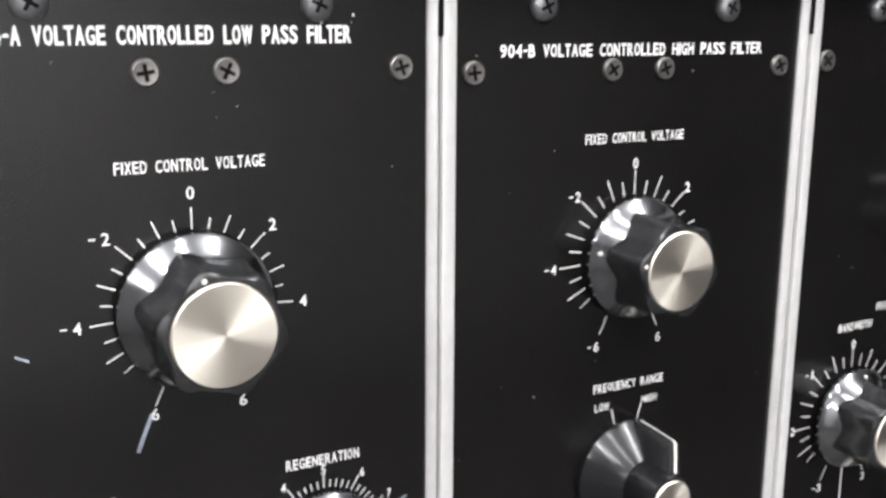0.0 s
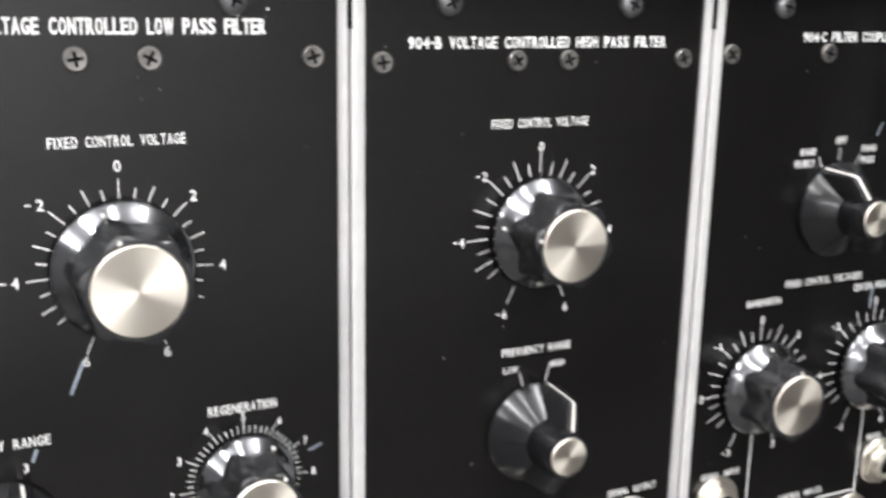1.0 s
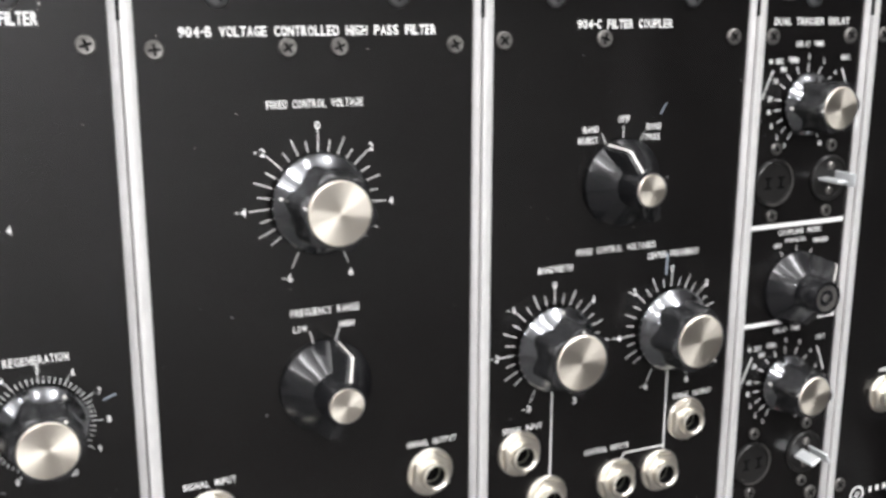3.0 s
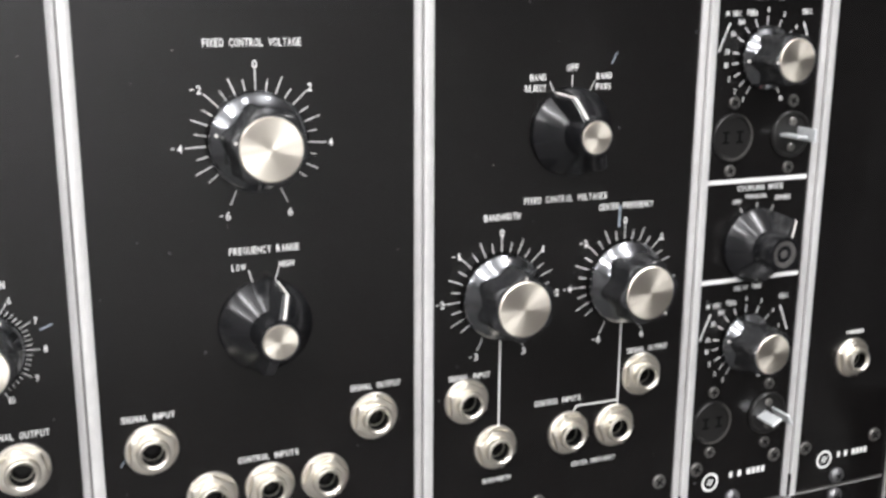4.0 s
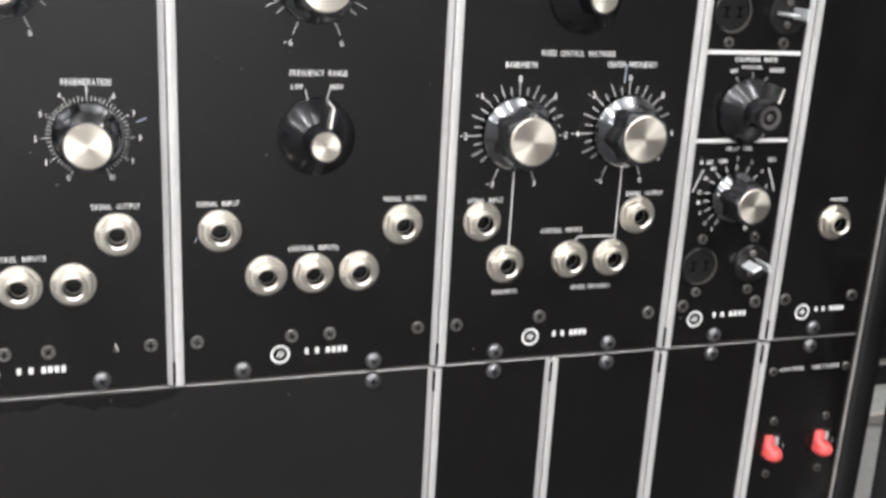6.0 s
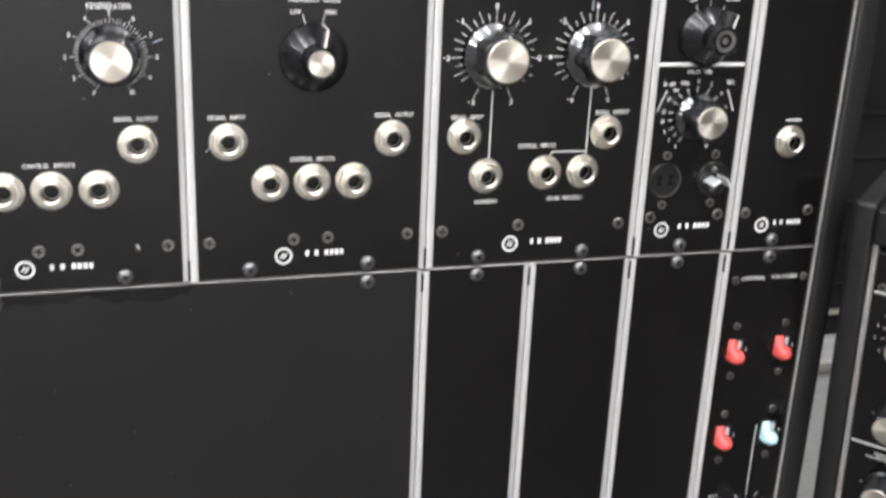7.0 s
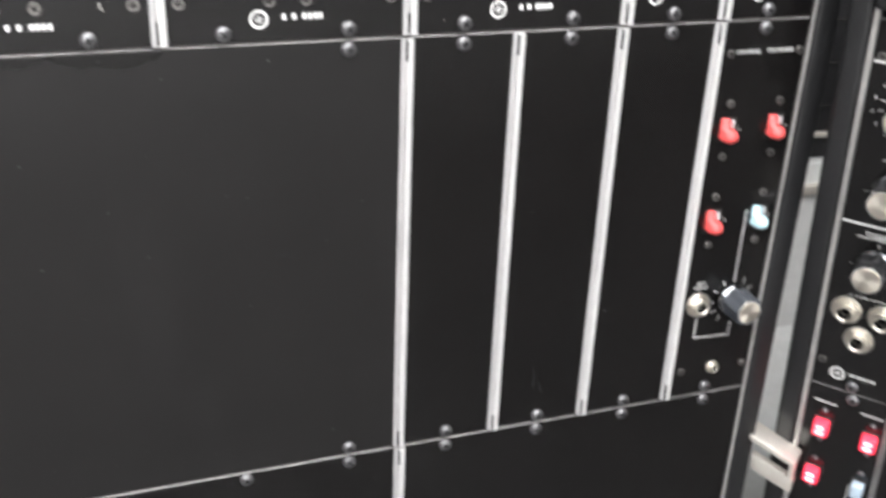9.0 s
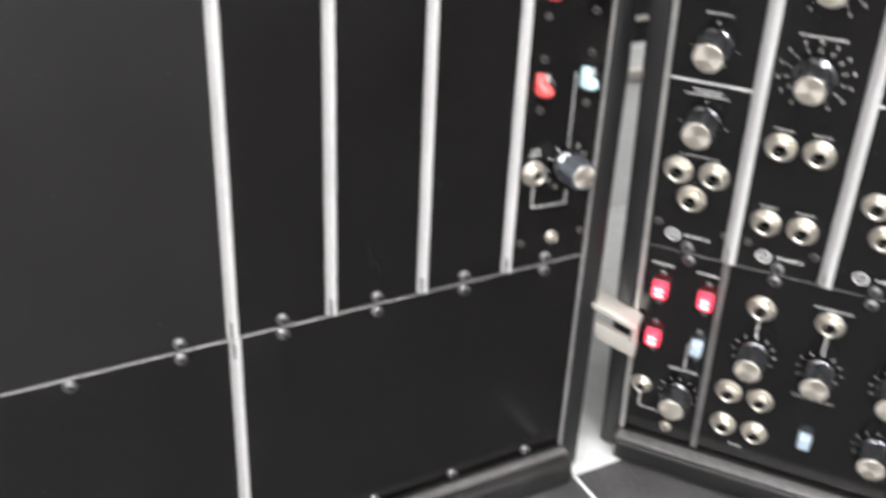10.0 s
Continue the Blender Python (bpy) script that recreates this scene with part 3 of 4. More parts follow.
chips(fa, [(-127, 215.6, 0.6), (-127.5, 214, 0.25), (-130, 17, 0.5), (-152, 198, 0.25), (-118.5, 184, 0.25), (-134, 214.2, 0.7), (-201, 150, 0.4), (-126, 20, 0.3)])

# high pass filter
fb = big_filter("B", -2 * UNIT, "904-B VOLTAGE CONTROLLED HIGH PASS FILTER", -92.0, 77.2, 2.7, 207.9)
letters("FREQUENCY RANGE", -63, -41, 123.0, 2.2, fb)
mid("LOW", -60.2, 119, 1.9, fb, 4.4)
mid("HIGH", -45.2, 119, 1.9, fb, 4.8)
tick(fb, -52.5, 99.8, -14.5, 14.6, 18.6)
tick(fb, -52.5, 99.8, 14.5, 14.6, 18.6)
pointer_knob(fb, -52.5, 99.8, 14.5, skirt=14.8, high=19.4)
for x, z in ((-89.5, 63.5), (-16.8, 63.5), (-71.7, 44.5), (-53.0, 44.5), (-34.3, 44.5)):
    jack(fb, x, z)
letters("SIGNAL INPUT", -98, -82, 73.2, 2.0, fb)
letters("SIGNAL OUTPUT", -25, -7.3, 73.2, 2.0, fb)
letters("CONTROL INPUTS", -63, -43, 54.0, 2.0, fb)
maker_mark(fb, -66, 10.2)
maker_bars(fb, -56, -38.5, 9.6 + 2.6 / 2, 2.6)

line(fb, [(-97.4, 61.6), (-99.0, 59.2)], 0.35, "scratch", SCRAPE)
chips(fb, [(-77, 185, 0.3), (-89, 176, 0.2), (-37, 202.5, 0.35), (-63, 132, 0.25), (-98, 207, 0.3), (-8, 120, 0.25), (-93, 66, 0.3)])

# filter coupler
fc = module("filter_coupler_module", MAIN, 0, 2 * UNIT, 0, ROW, "black filter coupler module with a selector and two dials", "synthesizer module", "filter modules")
letters("904-C FILTER COUPLER", 35.5, 73, 207.6, 2.7, fc, weight=0.035)
rack_screws(fc, (27, 81), 0, ROW)
for x, z in ((8.6, 204.2), (99.4, 204.2), (46, 204.2), (8.6, 18), (99.4, 18), (46.5, 19.5)):
    screw(fc, x, z)
mid("OFF", 55, 177.6, 2.2, fc, 4.4)
mid("BAND", 42, 174.6, 2.1, fc, 6.0)
mid("REJECT", 41, 171.0, 2.1, fc, 7.8)
mid("BAND", 67.4, 174.6, 2.1, fc, 6.0)
mid("PASS", 67.2, 171.0, 2.1, fc, 5.8)
for a in (-27, 0, 27):
    tick(fc, 55, 156, a, 15.5, 19)
pointer_knob(fc, 55, 156, -27, high=17.6)
letters("FIXED CONTROL VOLTAGES", 38, 70.5, 131.8, 2.2, fc)
letters("BANDWIDTH", 23, 36.5, 127.0, 2.2, fc)
letters("CENTER FREQUENCY", 67.5, 90, 127.6, 2.2, fc)
control_dial(fc, 29.8, 100.5, [(0, "0"), (-1, "-1"), (-2, "-2"), (-3, "-3"), (1, "1"), (2, "2"), (3, "3")], 2, 3.0, high=18.6, zero=22.0, far=21.9)
control_dial(fc, 78.6, 101, [(0, "0"), (-2, "-2"), (-4, "-4"), (-6, "-6"), (2, "2"), (4, "4"), (6, "6")], 140, high=18.4, zero=22.2, far=21.9)
for x, z in ((17.2, 63.5), (88.4, 64.0), (28.6, 44.5), (58.2, 45.2), (77.6, 45.2)):
    jack(fc, x, z)
line(fc, [(29.8, 84), (29.8, 52)], 0.6)
line(fc, [(78.8, 85), (78.8, 52.5)], 0.6)
line(fc, [(78.8, 55), (61.5, 55.2), (59.6, 52.5)], 0.6)
letters("SIGNAL INPUT", 10.5, 26, 71.4, 2.0, fc)
letters("SIGNAL OUTPUT", 82, 99.5, 72.6, 2.0, fc)
letters("CONTROL INPUTS", 44, 63, 57.3, 2.0, fc)
letters("BANDWIDTH", 24, 35, 31.0, 1.8, fc)
letters("CENTER FREQUENCY", 60, 79, 31.3, 1.8, fc)
maker_mark(fc, 43, 10.2)
maker_bars(fc, 53.5, 69.5, 9.6 + 2.6 / 2, 2.6)
chips(fc, [(20, 150, 0.25), (96, 30, 0.25), (17, 6.5, 0.4), (61, 140, 0.2), (49.0, 132.9, 0.45), (26, 146, 0.35)])
line(fc, [(72.2, 182.3), (70.2, 178.8)], 0.5, "scratch", SCRAPE)
line(fc, [(76.2, 128.5), (76.0, 121.5)], 0.9, "scratch", SCRAPE)

# trigger delay
fd = module("trigger_delay_module", MAIN, 2 * UNIT, 3 * UNIT, 0, ROW, "narrow black trigger delay module with two dials, sockets and blade plugs", "synthesizer module", "narrow modules")
rack_screws(fd, (135,), 0, ROW)
bar_text(121.5, 130.5, 218, 2.6, fd)
letters("DUAL TRIGGER DELAY", 117.5, 153, 208, 2.4, fd, weight=0.035)
for x, z in ((117, 204), (154, 204), (116.6, 20), (154.6, 20)):
    screw(fd, x, z)
for zz in (134.4, 96.2):
    line(fd, [(112.6, zz), (158.2, zz)], 1.7, "dividing_line")


def delay_dial(t, cx, cz, ang):
    letters("DELAY TIME", cx - 6.5, cx + 6.5, cz + 20.8, 1.8, t)
    marks = [(-150, "1"), (-133, "2"), (-116, "5"), (-98, "10"), (-82, "20"), (-60, "50"), (-42, "100"), (-22, "200"), (0, "1"), (25, "2"), (50, "4"), (75, "6"), (150, "10")]
    for a, txt in marks:
        tick(t, cx, cz, a, 12.0, 14.6, 0.4)
        r = 17.2
        mid(txt, cx + r * math.sin(radians(a)), cz + r * math.cos(radians(a)), 1.8, t)
    letters("M SEC", cx - 18.5, cx - 12, cz + 14.8, 1.8, t)
    letters("500", cx - 9.6, cx - 6, cz + 15.4, 1.8, t)
    letters("SEC", cx + 15.5, cx + 20, cz + 15.6, 1.8, t)
    for s in (-1, 1):
        line(t, [(cx + s * (16.6 + 4.6 * f - 0.6 * f * f), cz + 12.2 - 9.5 * f) for f in (0, 0.25, 0.5, 0.75, 1)], 0.7, "printed_arc")
    knob(t, cx, cz, ang, skirt=11.6, cap=7.6, high=17.6)


delay_dial(fd, 135, 179.5, -95)
delay_dial(fd, 135, 71, -78)
slot_socket(fd, 122.6, 151)
blade_plug(fd, 149.4, 151, 90)
slot_socket(fd, 122.4, 39)
blade_plug(fd, 149.2, 39, 60)
letters("COUPLING MODE", 127, 148, 130.5, 2.0, fd)
letters("OFF", 125.2, 129, 125.6, 1.7, fd)
letters("PARALLEL", 131, 141, 127.5, 1.5, fd)
letters("SERIES", 144.5, 152, 126.2, 1.7, fd)
for a in (-28, 0, 28):
    tick(fd, 136.5, 109.5, a, 13.4, 16.4)
pointer_knob(fd, 136.3, 109.5, 32, skirt=14.4, cap=5.6, high=17.8, capped=False)
maker_mark(fd, 123.8, 13.2)
maker_bars(fd, 133, 150.5, 13.4 + 2.5 / 2, 2.5)

# narrow output module
fe = module("output_module", MAIN, 3 * UNIT, 4 * UNIT, 0, ROW, "narrow plain black module with a single nickel jack", "synthesizer module", "narrow modules")
rack_screws(fe, (189,), 0, ROW)
for x, z in ((171, 204), (208, 204), (170.8, 20), (208, 20)):
    screw(fe, x, z)
jack(fe, 191, 57)
bar_text(187, 196, 68, 1.7, fe)
maker_mark(fe, 181.6, 13)
maker_bars(fe, 188.5, 204.5, 12.8 + 2.5 / 2, 2.5)
ff0 = module("blank_panel", MAIN, -8 * UNIT, -4 * UNIT, 0, ROW, "plain black blank panel in the synthesizer cabinet", "blank panel", "blank panels")

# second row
lb = module("blank_panel", MAIN, -4 * UNIT, 0, -ROW, 0, "wide satin black blank panel with faint rub marks", "blank panel", "blank panels", SATIN)
rack_screws(lb, (-189, -27), -ROW, 0, low=(-27,))
for pts in ([(-62, -101), (-57, -100.2), (-53, -100.8)], [(-61, -102), (-55, -101.6)]):
    line(lb, pts, 0.7, "rub_mark", RUB)
# a dark smudge below the joint
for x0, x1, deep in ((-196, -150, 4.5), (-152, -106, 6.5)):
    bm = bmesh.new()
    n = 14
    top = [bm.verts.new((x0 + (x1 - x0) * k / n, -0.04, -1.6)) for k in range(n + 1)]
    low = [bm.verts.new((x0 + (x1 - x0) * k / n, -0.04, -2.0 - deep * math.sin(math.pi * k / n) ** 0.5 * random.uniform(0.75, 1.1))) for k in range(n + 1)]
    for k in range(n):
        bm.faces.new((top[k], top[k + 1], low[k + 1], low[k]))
    part("smudge", bm, PAINT, lb, "darker smudge")
module("blank_panel", MAIN, -8 * UNIT, -4 * UNIT, -ROW, 0, "plain black blank panel in the synthesizer cabinet", "blank panel", "blank panels")
for i in range(3):
    t = module("blank_panel", MAIN, i * UNIT, (i + 1) * UNIT, -ROW, 0, "narrow plain black blank panel between bare metal strips", "blank panel", "blank panels")
    rack_screws(t, ((i + 0.5) * UNIT,), -ROW, 0)
    if i == 1:
        for pts in ([(76, -186), (77.5, -192), (76.5, -199)], [(80, -196), (82.5, -203)]):
            line(t, pts, 0.6, "rub_mark", RUB)


def rocker(t, x, z, mat, lit=False, w=8.0, h=11.0):
    def frame_b(bm):
        box(bm, -w / 2 - 1.2, w / 2 + 1.2, -0.8, 0, -h / 2 - 1.2, h / 2 + 1.2, 0.3)
    def lever(bm):
        # rings from the narrow top down to the round thumb end: height, half width, reach
        prof = [(0.60, 0.24, 1.8), (0.52, 0.32, 2.8), (0.2, 0.33, 3.4), (0.10, 0.38, 5.0), (0.0, 0.52, 7.0), (-0.2, 0.60, 8.2), (-0.38, 0.56, 7.8), (-0.52, 0.36, 6.0)]
        n = 10
        rings = [[bm.verts.new((w * ((-0.22 if zz > 0.08 else 0.0) + hw * math.cos(math.pi * k / n)), -0.5 - (p - 0.5) * math.sin(math.pi * k / n) ** 0.7, h * zz)) for k in range(n + 1)] for zz, hw, p in prof]
        for a, b in zip(rings, rings[1:]):
            for k in range(n):
                bm.faces.new((a[k], a[k + 1], b[k + 1], b[k]))
        bm.faces.new(rings[0])
        bm.faces.new(list(reversed(rings[-1])))
    def lens(bm):
        box(bm, -w * 0.5, w * 0.5, -6.5, -0.5, -h * 0.52, h * 0.52, 0.9, 2)
    key = "%.1f_%.1f" % (w, h)
    r = part("rocker_switch", shared("rocker_frame" + key, frame_b, [SOCKET], None), None, t, x=x, z=z)
    part("lever", shared("rocker_lever" + key + mat.name, lens if lit or mat is BLUELIT else lever, [mat], 50), None, r, "pale rocker lever" if mat in (BLUE, BLUELIT) else "lit red rocker lever" if lit else "red rocker lever")
    if mat in (RED, BLUE):
        # the pale highlight beside the lever's neck, built as a small bright block
        bm = bmesh.new()
        box(bm, w * 0.17, w * 0.36, -2.6, -0.9, h * 0.14, h * 0.52, 0.2)
        part("highlight_strip", bm, BLADE, r, "highlight beside the lever, built as a bright strip")
        line(t, [(x + w * 0.95, z - 1.0), (x + w * 0.95, z + 1.0)], 0.4, "printed_mark")
    if lit:
        bm = bmesh.new()
        box(bm, -w * 0.3, w * 0.3, -7.0, -5.0, h * 0.06, h * 0.3, 0.6, 2)
        box(bm, -w * 0.3, w * 0.3, -7.0, -5.0, -h * 0.36, -h * 0.08, 0.6, 2)
        part("lamp_core", bm, CORELIT, r, "glowing lamp behind the lever", smooth=40)
    return r


cv = module("control_voltage_module", MAIN, 3 * UNIT, 4 * UNIT, -ROW, 0, "narrow black control module with red and pale blue rockers", "synthesizer module", "narrow modules")
rack_screws(cv, (189,), -ROW, 0)
letters("CONTROL", 174.5, 188.5, -17.4, 2.0, cv)
letters("VOLTAGES", 192.5, 208, -17.4, 2.0, cv)
for x, z in ((170.6, -17), (212, -17), (171, -205), (212, -205), (175.5, -43.5), (205.5, -43.5), (175.5, -72.5), (205.5, -72.5), (175.5, -95.5), (205.5, -95.5), (175.5, -124), (205.5, -124)):
    screw(cv, x, z, 2.1)
for x, z, m in ((175.5, -57.5, RED), (204.5, -57.5, RED), (175.5, -109.5, RED), (204.5, -109.5, BLUE)):
    rocker(cv, x, z, m)
jack(cv, 175.5, -161.5, 0.9)
line(cv, [(197, -105), (197, -148)], 0.5)
line(cv, [(176, -170), (176, -183), (199, -184), (199, -176)], 0.6)
letters("EXT", 173.2, 178.2, -148.6, 1.6, cv)
letters("INPUT", 171.6, 179.8, -151.4, 1.6, cv)
for a in range(-150, 151, 30):
    tick(cv, 197, -161, a, 11.5, 14.5, 0.4)
knob(cv, 197, -160, -20, skirt=9.6, cap=6.8, high=18.5, grip=SLATE)
jack(cv, 192, -205, 0.5)

# third row
lc = module("blank_panel", MAIN, -8 * UNIT, 0, LOWROW, -ROW, "low wide black blank panel below the second row", "blank panel", "blank panels")
for x in (-351, -189, -81, -27):
    screw(lc, x, -ROW - 4.6, 3.5, True)
ld = module("blank_panel", MAIN, 0, 4 * UNIT, LOWROW, -ROW, "low wide black blank panel below the second row", "blank panel", "blank panels")
rack_screws(ld, (27, 81, 135, 189), LOWROW, -ROW)

# dividers
for i in (-4, -2, 0, 2, 3):
    divider(MAIN, i * UNIT + 0.3, 0.8, ROW - 0.8, w=6.7)
for i in (-4, 0, 1, 2, 3):
    divider(MAIN, i * UNIT - 0.5, -ROW + 0.8, -0.8)
divider(MAIN, 0.3, LOWROW + 0.8, -ROW - 0.8)

# ---- second cabinet, turned towards the first ----
def face(o, u, w):
    uu, ww = Vector(u), Vector(w)
    back = ww.cross(uu)
    m = Matrix((uu, back, ww)).transposed().to_4x4()
    m.translation = o
    return m


SIDE = face((0.2473, -0.0111, 1.0355), (0.6066, -0.7950, 0.0000), (-0.0985, -0.0752, 0.9923))
SLOW = -153.0
case2 = thing("synthesizer_cabinet", SIDE, 120, SLOW - 20, "second black synthesizer cabinet turned at an angle to the first", "cabinet")
# the boards run on unseen to 560 for the added dark panels
bm = bmesh.new()
box(bm, -8, 560, 90, 100, SLOW - 20, 250)
part("back_board", bm, VINYL, case2)
bm = bmesh.new()
box(bm, -8.5, 3.6, -3, 89, SLOW - 19, 249, 3, 3)
part("side_board", bm, VINYL, case2, "black grained side board", smooth=30)
bm = bmesh.new()
box(bm, 3.8, 6.4, -2.4, 3, SLOW, 228, 0.5)
part("edge_strip", bm, SEAM, case2, "bright metal edge strip")
bm = bmesh.new()
box(bm, 4, 560, -12, -3, SLOW - 2.5, SLOW - 0.4, 0.6, 2)
part("rail_lip", bm, EDGE, case2, "thin bare metal lip", smooth=40)
bm = bmesh.new()
box(bm, 4, 560, -14, 89, SLOW - 19, SLOW - 3, 2.5, 3)
part("bottom_rail", bm, TRIM, case2, "rounded worn bottom rail", smooth=40)
bm = bmesh.new()
box(bm, 4, 560, -6, 89, 228, 248, 2, 2)
part("top_board", bm, VINYL, case2)
bm = bmesh.new()
box(bm, 548, 560, -3, 89, SLOW, 227, 2, 2)
part("side_board", bm, VINYL, case2)

ra = module("envelope_module", SIDE, 6.4, 54, 0, ROW, "narrow black module with three small knobs and three jacks", "synthesizer module", "side modules")
for z, s in ((178, 30), (132.5, -40), (87.5, 15)):
    for a in (-150, -100, 0, 100, 150):
        tick(ra, 28, z, a, 11.4, 13, 0.3)
    if z == 178:
        for a in range(-150, 151, 25):
            tick(ra, 28, z, a, 11.5, 14.2, 0.35)
            mid(str((a + 150) // 25), 28 + 17 * math.sin(radians(a)), z + 17 * math.cos(radians(a)), 1.8, ra)
    bar_text(21, 35, z + (20.5 if z == 178 else 17), 1.2, ra)
    knob(ra, 28, z, s, skirt=10, cap=7.6, high=18)
for zz in (201, 110.5):
    line(ra, [(8, zz), (50, zz)], 1.2, "dividing_line")
bar_text(20, 36, 106, 1.2, ra)
bar_text(16, 40, 103, 1.2, ra)
for u, w in ((18.2, 55.0), (38.3, 55.2), (28, 37.6)):
    jack(ra, u, w, 1.02)
bar_text(18, 40, 65.5, 1.0, ra)
maker_mark(ra, 20.5, 11, 4.2)
bar_text(27, 42, 12, 2.2, ra)
for u, w in ((11, 18), (50, 18), (11, 204), (50, 204)):
    screw(ra, u, w, 2.2)
rack_screws(ra, (30,), 0, ROW)

rb = module("oscillator_module", SIDE, 54, 108, 0, ROW, "narrow black module with two dials and four jacks", "synthesizer module", "side modules")
for z, s in ((176, -30), (125, 40)):
    for a in range(-150, 151, 25):
        tick(rb, 79.5, z, a, 13, 15.5, 0.35)
        mid(str(abs(a) // 25), 79.5 + 18.6 * math.sin(radians(a)), z + 18.6 * math.cos(radians(a)), 2.0, rb)
    knob(rb, 79.5, z, s, skirt=11, cap=7.4, high=18)
bar_text(68, 91, 146, 1.4, rb)
for u, w in ((70.1, 81.5), (90, 81.7), (70.4, 33), (90.4, 33)):
    jack(rb, u, w, 1.02)
    bar_text(u - 5, u + 5, w + 10.6, 1.1, rb)
maker_mark(rb, 73, 10.5, 4.2)
bar_text(80, 95, 11.5, 2.2, rb)
rack_screws(rb, (82,), 0, ROW)
for u, w in ((63, 18), (100, 18)):
    screw(rb, u, w, 2.2)

rc = module("amplifier_module", SIDE, 108, 162, 0, ROW, "narrow black module with jacks beside the oscillator module", "synthesizer module", "side modules")
for u, w in ((124.2, 58), (131.8, 39.4), (142, 58)):
    jack(rc, u, w, 0.95)
line(rc, [(112, 115), (160, 115)], 1.2, "dividing_line")
maker_mark(rc, 126, 11, 4.2)
bar_text(134, 149, 12, 2.2, rc)
rack_screws(rc, (135,), 0, ROW)
module("blank_panel", SIDE, 162, 216, 0, ROW, "plain black blank panel in the side cabinet", "blank panel", "blank panels")

# two unseen panels widen this cabinet, to darken what the main face reflects
module("blank_panel", SIDE, 216, 548, 0, ROW, "unseen black panel added to darken reflections", "blank panel", "blank panels")
module("blank_panel", SIDE, 216, 548, SLOW, 0, "unseen low black panel added to darken reflections", "blank panel", "blank panels")

rd = module("control_voltage_module", SIDE, 6.4, 54, SLOW, 0, "low black control module with lit red rockers", "synthesizer module", "side modules")
for u, w, m, lit in ((18.2, -29, REDLIT, True), (46, -29.2, REDLIT, True), (18, -67, REDLIT, True), (45.6, -66.5, BLUELIT, False)):
    rocker(rd, u, w, m, lit, 8.6 if lit else 7.0, 9.8)
    for dz in (11, -11):
        screw(rd, u, w + dz, 1.7, True)
jack(rd, 14.4, -110.5, 0.8)
bar_text(11, 24, -12, 1.8, rd)
bar_text(38, 51, -12, 1.8, rd)
bar_text(30, 49, -90, 1.8, rd)
line(rd, [(40, -68), (40, -88)], 0.6)
line(rd, [(14.4, -118), (14.4, -130), (36, -131)], 0.7)
for a in range(-150, 151, 30):
    tick(rd, 38.5, -110, a, 11, 13.5, 0.3)
knob(rd, 38.5, -110, -10, skirt=9.4, cap=7.6, high=18)
jack(rd, 34, -142, 0.45)
rack_screws(rd, (32,), SLOW, 0, low=())

re_ = module("mixer_module", SIDE, 54, 216, SLOW, 0, "wide low black module with jacks, small knobs and a white rocker", "synthesizer module", "side modules")
for u, w in ((78.1, -26), (117, -25.4), (69.4, -96), (89, -96.4), (69.8, -124.3), (89.8, -124.4), (158, -26)):
    jack(re_, u, w, 1.0)
for u, w in ((79, -60.6), (117.6, -60.6), (159.5, -60.6), (159.7, -109)):
    for a in range(-150, 151, 30):
        tick(re_, u, w, a, 11, 13.5, 0.35)
    knob(re_, u, w, 10, skirt=9.6, cap=7.7, high=19)
line(re_, [(78.4, -35), (78.4, -48)], 0.7)
line(re_, [(117.2, -35), (117.2, -48)], 0.7)
rocker(re_, 120, -116.5, BLUELIT, False, 7.4, 9.5)
bar_text(106, 128, -15, 1.3, re_)
bar_text(106, 130, -84, 1.3, re_)
bar_text(76, 84, -140, 1.6, re_)
rack_screws(re_, (82, 135), SLOW, 0, low=())
divider(SIDE, 54, 0.8, ROW - 0.8, w=7.6)
divider(SIDE, 108, 0.8, ROW - 0.8, w=7.6)
divider(SIDE, 162, 0.8, ROW - 0.8, w=7.6)
t = thing("divider_strip", SIDE, 54, SLOW, "narrow dull metal strip between low modules", "divider strip", "divider strips")
bm = bmesh.new()
box(bm, 52.2, 55.8, -1.6, 0, SLOW + 0.5, -0.6, 0.4)
part("strip_leg", bm, EDGE, t)

# ---- what shows through the gap between the cabinets ----
far = thing("equipment_cabinet", Matrix(), 680, 0, "pale grey metal equipment cabinet with a black upper front", "cabinet")
bm = bmesh.new()
box(bm, 420, 940, 500, 760, 0, 944, 2, 2)
part("lower_door", bm, GREYWALL, far, "pale grey painted metal door")
bm = bmesh.new()
box(bm, 420, 940, 512, 760, 945, 1500, 2, 2)
part("upper_front", bm, VINYL, far, "black upper front")
for zz, d in ((912, 492), (976, 504)):
    bm = bmesh.new()
    box(bm, 422, 938, d, (499.5 if zz < 944 else 511.5), zz - (6 if zz < 944 else 3), zz + (6 if zz < 944 else 3), 1.5, 2)
    part("trim_bar", bm, CHROME, far, "bright metal trim bar", smooth=40)
for zz in (1010, 1060, 1110, 1160, 1210):
    bm = bmesh.new()
    box(bm, 422, 938, 508, 511.6, zz - 2, zz + 2, 0.8)
    part("rack_joint", bm, TRIM, far)

# added sheet that makes the table's rear look pale through the gap
board = thing("added_pale_sheet", Matrix(), 370, 860, "pale sheet added over the rear of the table", "board")
bm = bmesh.new()
box(bm, 223, 520, -12, 298, 860.2, 862.4, 0.5)
part("sheet", bm, GREYWALL, board)
bm = bmesh.new()
box(bm, 221.5, 224, -80, -12.5, 860.2, 862.0, 0.4)
part("edge_strip", bm, GREYWALL, board, "narrow pale strip along the table")

latch = thing("cabinet_catch", SIDE, -4, -62, "chrome folded metal catch on the cabinet's side", "catch")


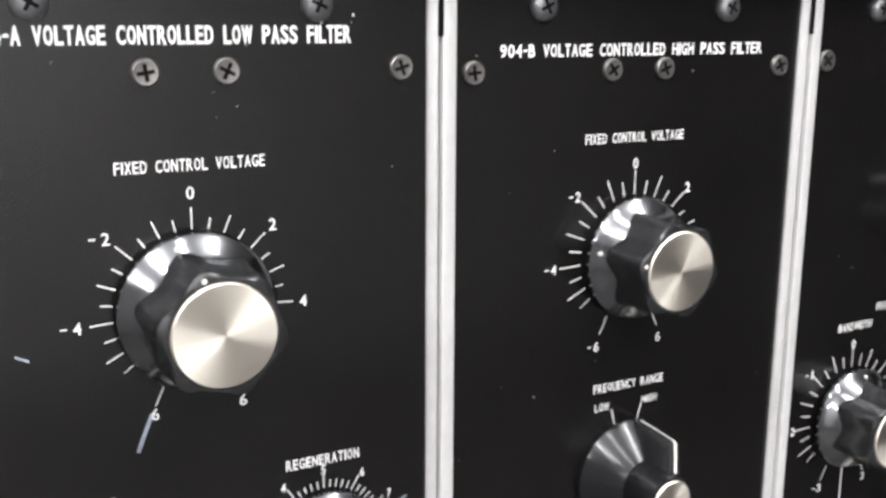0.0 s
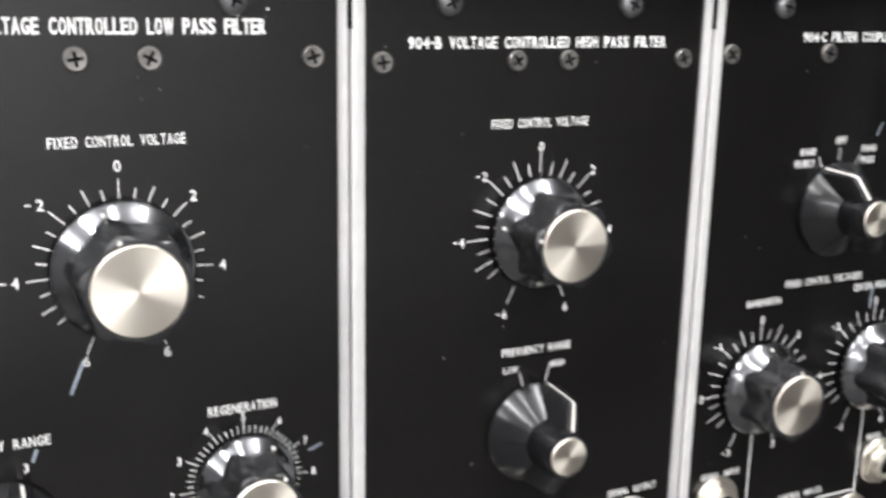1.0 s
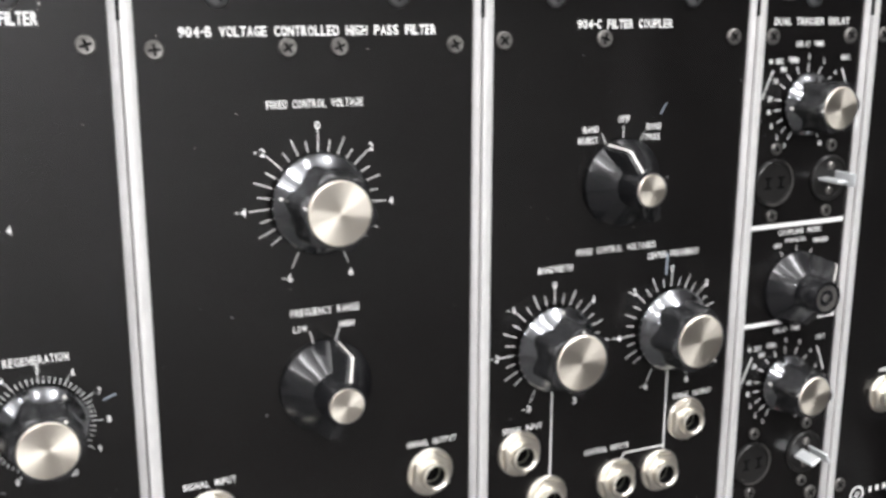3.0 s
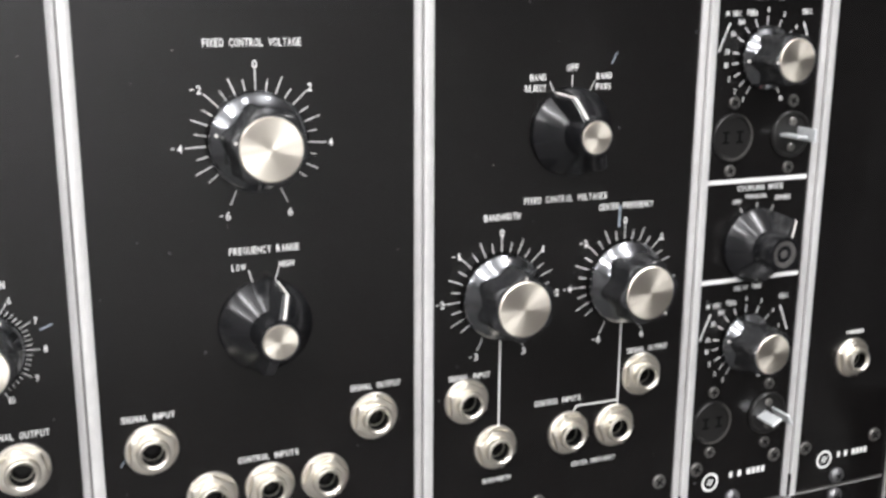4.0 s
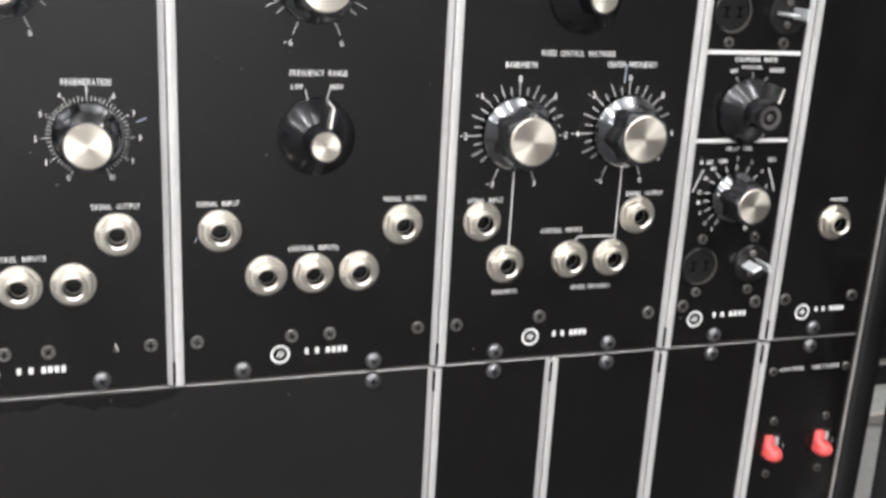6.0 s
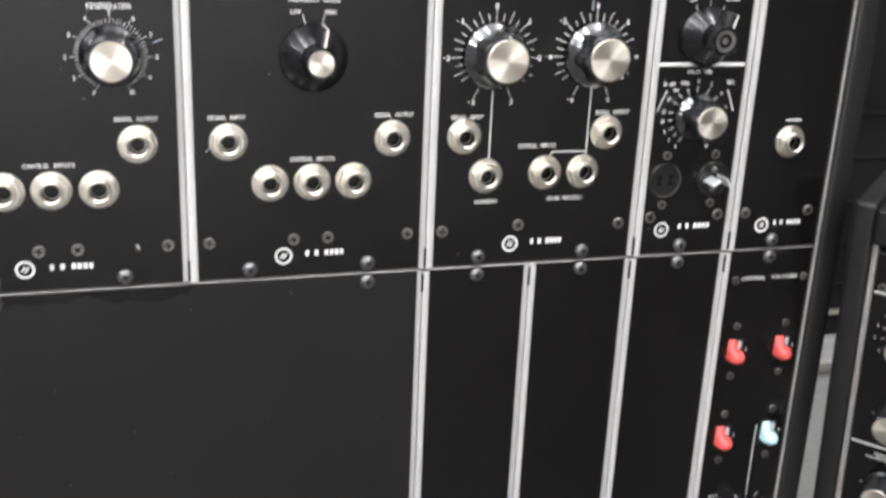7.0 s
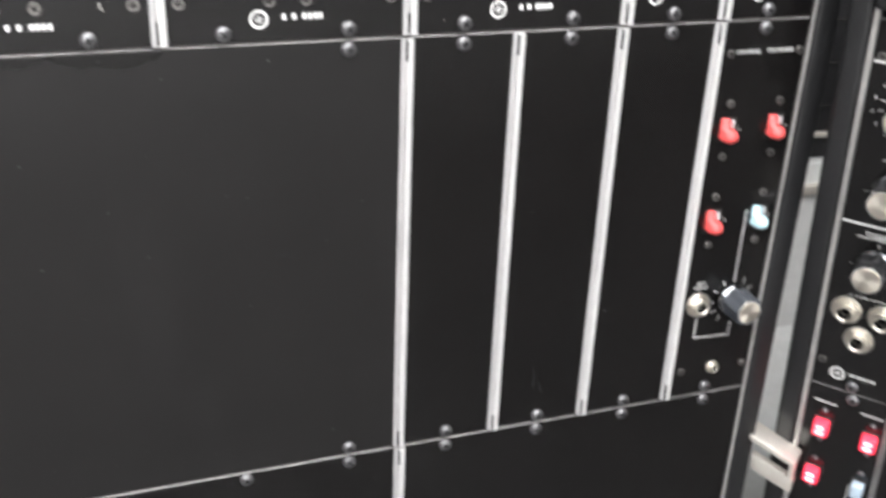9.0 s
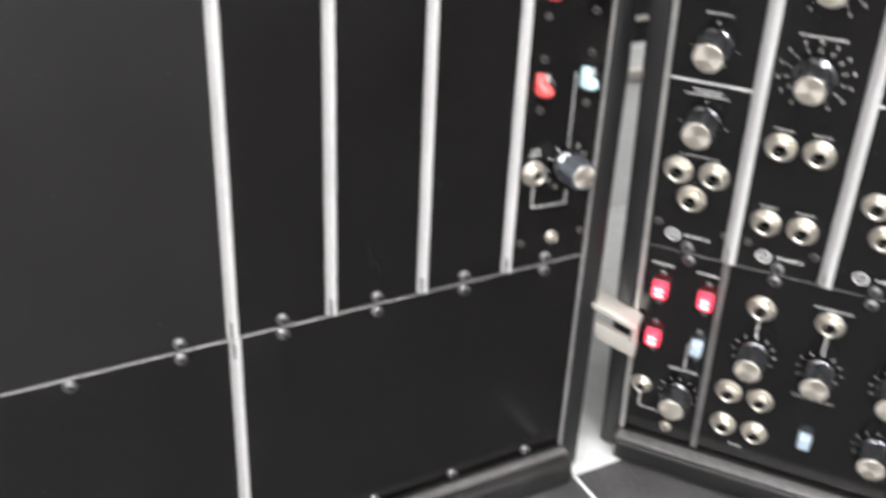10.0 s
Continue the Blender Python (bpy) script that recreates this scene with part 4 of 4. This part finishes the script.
def catch_piece(bm, s0, s1, t0, t1, y0, y1):
    """A block of the catch's plate, which is a leaning parallelogram in the cabinet's face."""
    tl, tr, br, bl = Vector((-19, -42)), Vector((10, -52)), Vector((9, -78)), Vector((-17, -70))
    q = [(1 - t) * ((1 - a) * tl + a * tr) + t * ((1 - a) * bl + a * br) for a, t in ((s0, t0), (s1, t0), (s1, t1), (s0, t1))]
    lo = [bm.verts.new((v.x, y0, v.y)) for v in q]
    hi = [bm.verts.new((v.x, y1, v.y)) for v in q]
    bm.faces.new(lo)
    bm.faces.new(list(reversed(hi)))
    for i in range(4):
        j = (i + 1) % 4
        bm.faces.new((lo[i], lo[j], hi[j], hi[i]))
    bmesh.ops.bevel(bm, geom=list(bm.edges), offset=0.5, segments=2, affect="EDGES", profile=0.5)


for name, box_ in (("upper_bar", (-0.04, 1, 0, 0.15, -17, -2)), ("fold", (0.88, 1, 0.155, 0.6, -15, -9)), ("lower_plate", (0.02, 1.02, 0.605, 1.04, -14, -9))):
    bm = bmesh.new()
    catch_piece(bm, *box_)
    part(name, bm, CHROME, latch, smooth=40)

# ---- table ----
TOP = JOINT + (LOWROW - 22) * MM
tbl = thing("table", Matrix(), 0, 0, "dark grey table with a pale edge under both cabinets", "table")
bm = bmesh.new()
# the unseen front is drawn out to darken reflections in the low panels
outline = ((-600, -390), (110, -390), (300, -575), (1000, -575), (1000, 300), (-600, 300))
low = [bm.verts.new((x, y, (TOP - 0.03) * 1000)) for x, y in outline]
high = [bm.verts.new((x, y, TOP * 1000)) for x, y in outline]
bm.faces.new(list(reversed(low)))
bm.faces.new(high)
for i in range(6):
    bm.faces.new((low[i], low[(i + 1) % 6], high[(i + 1) % 6], high[i]))
bmesh.ops.bevel(bm, geom=list(bm.edges), offset=3, segments=2, affect="EDGES", profile=0.5)
part("tabletop", bm, TABLE, tbl)
for x, y in ((-570, -360), (-570, 270), (970, -545), (970, 270)):
    bm = bmesh.new()
    box(bm, x - 20, x + 20, y - 20, y + 20, 0, (TOP - 0.0305) * 1000, 2)
    part("leg", bm, TRIM, tbl)
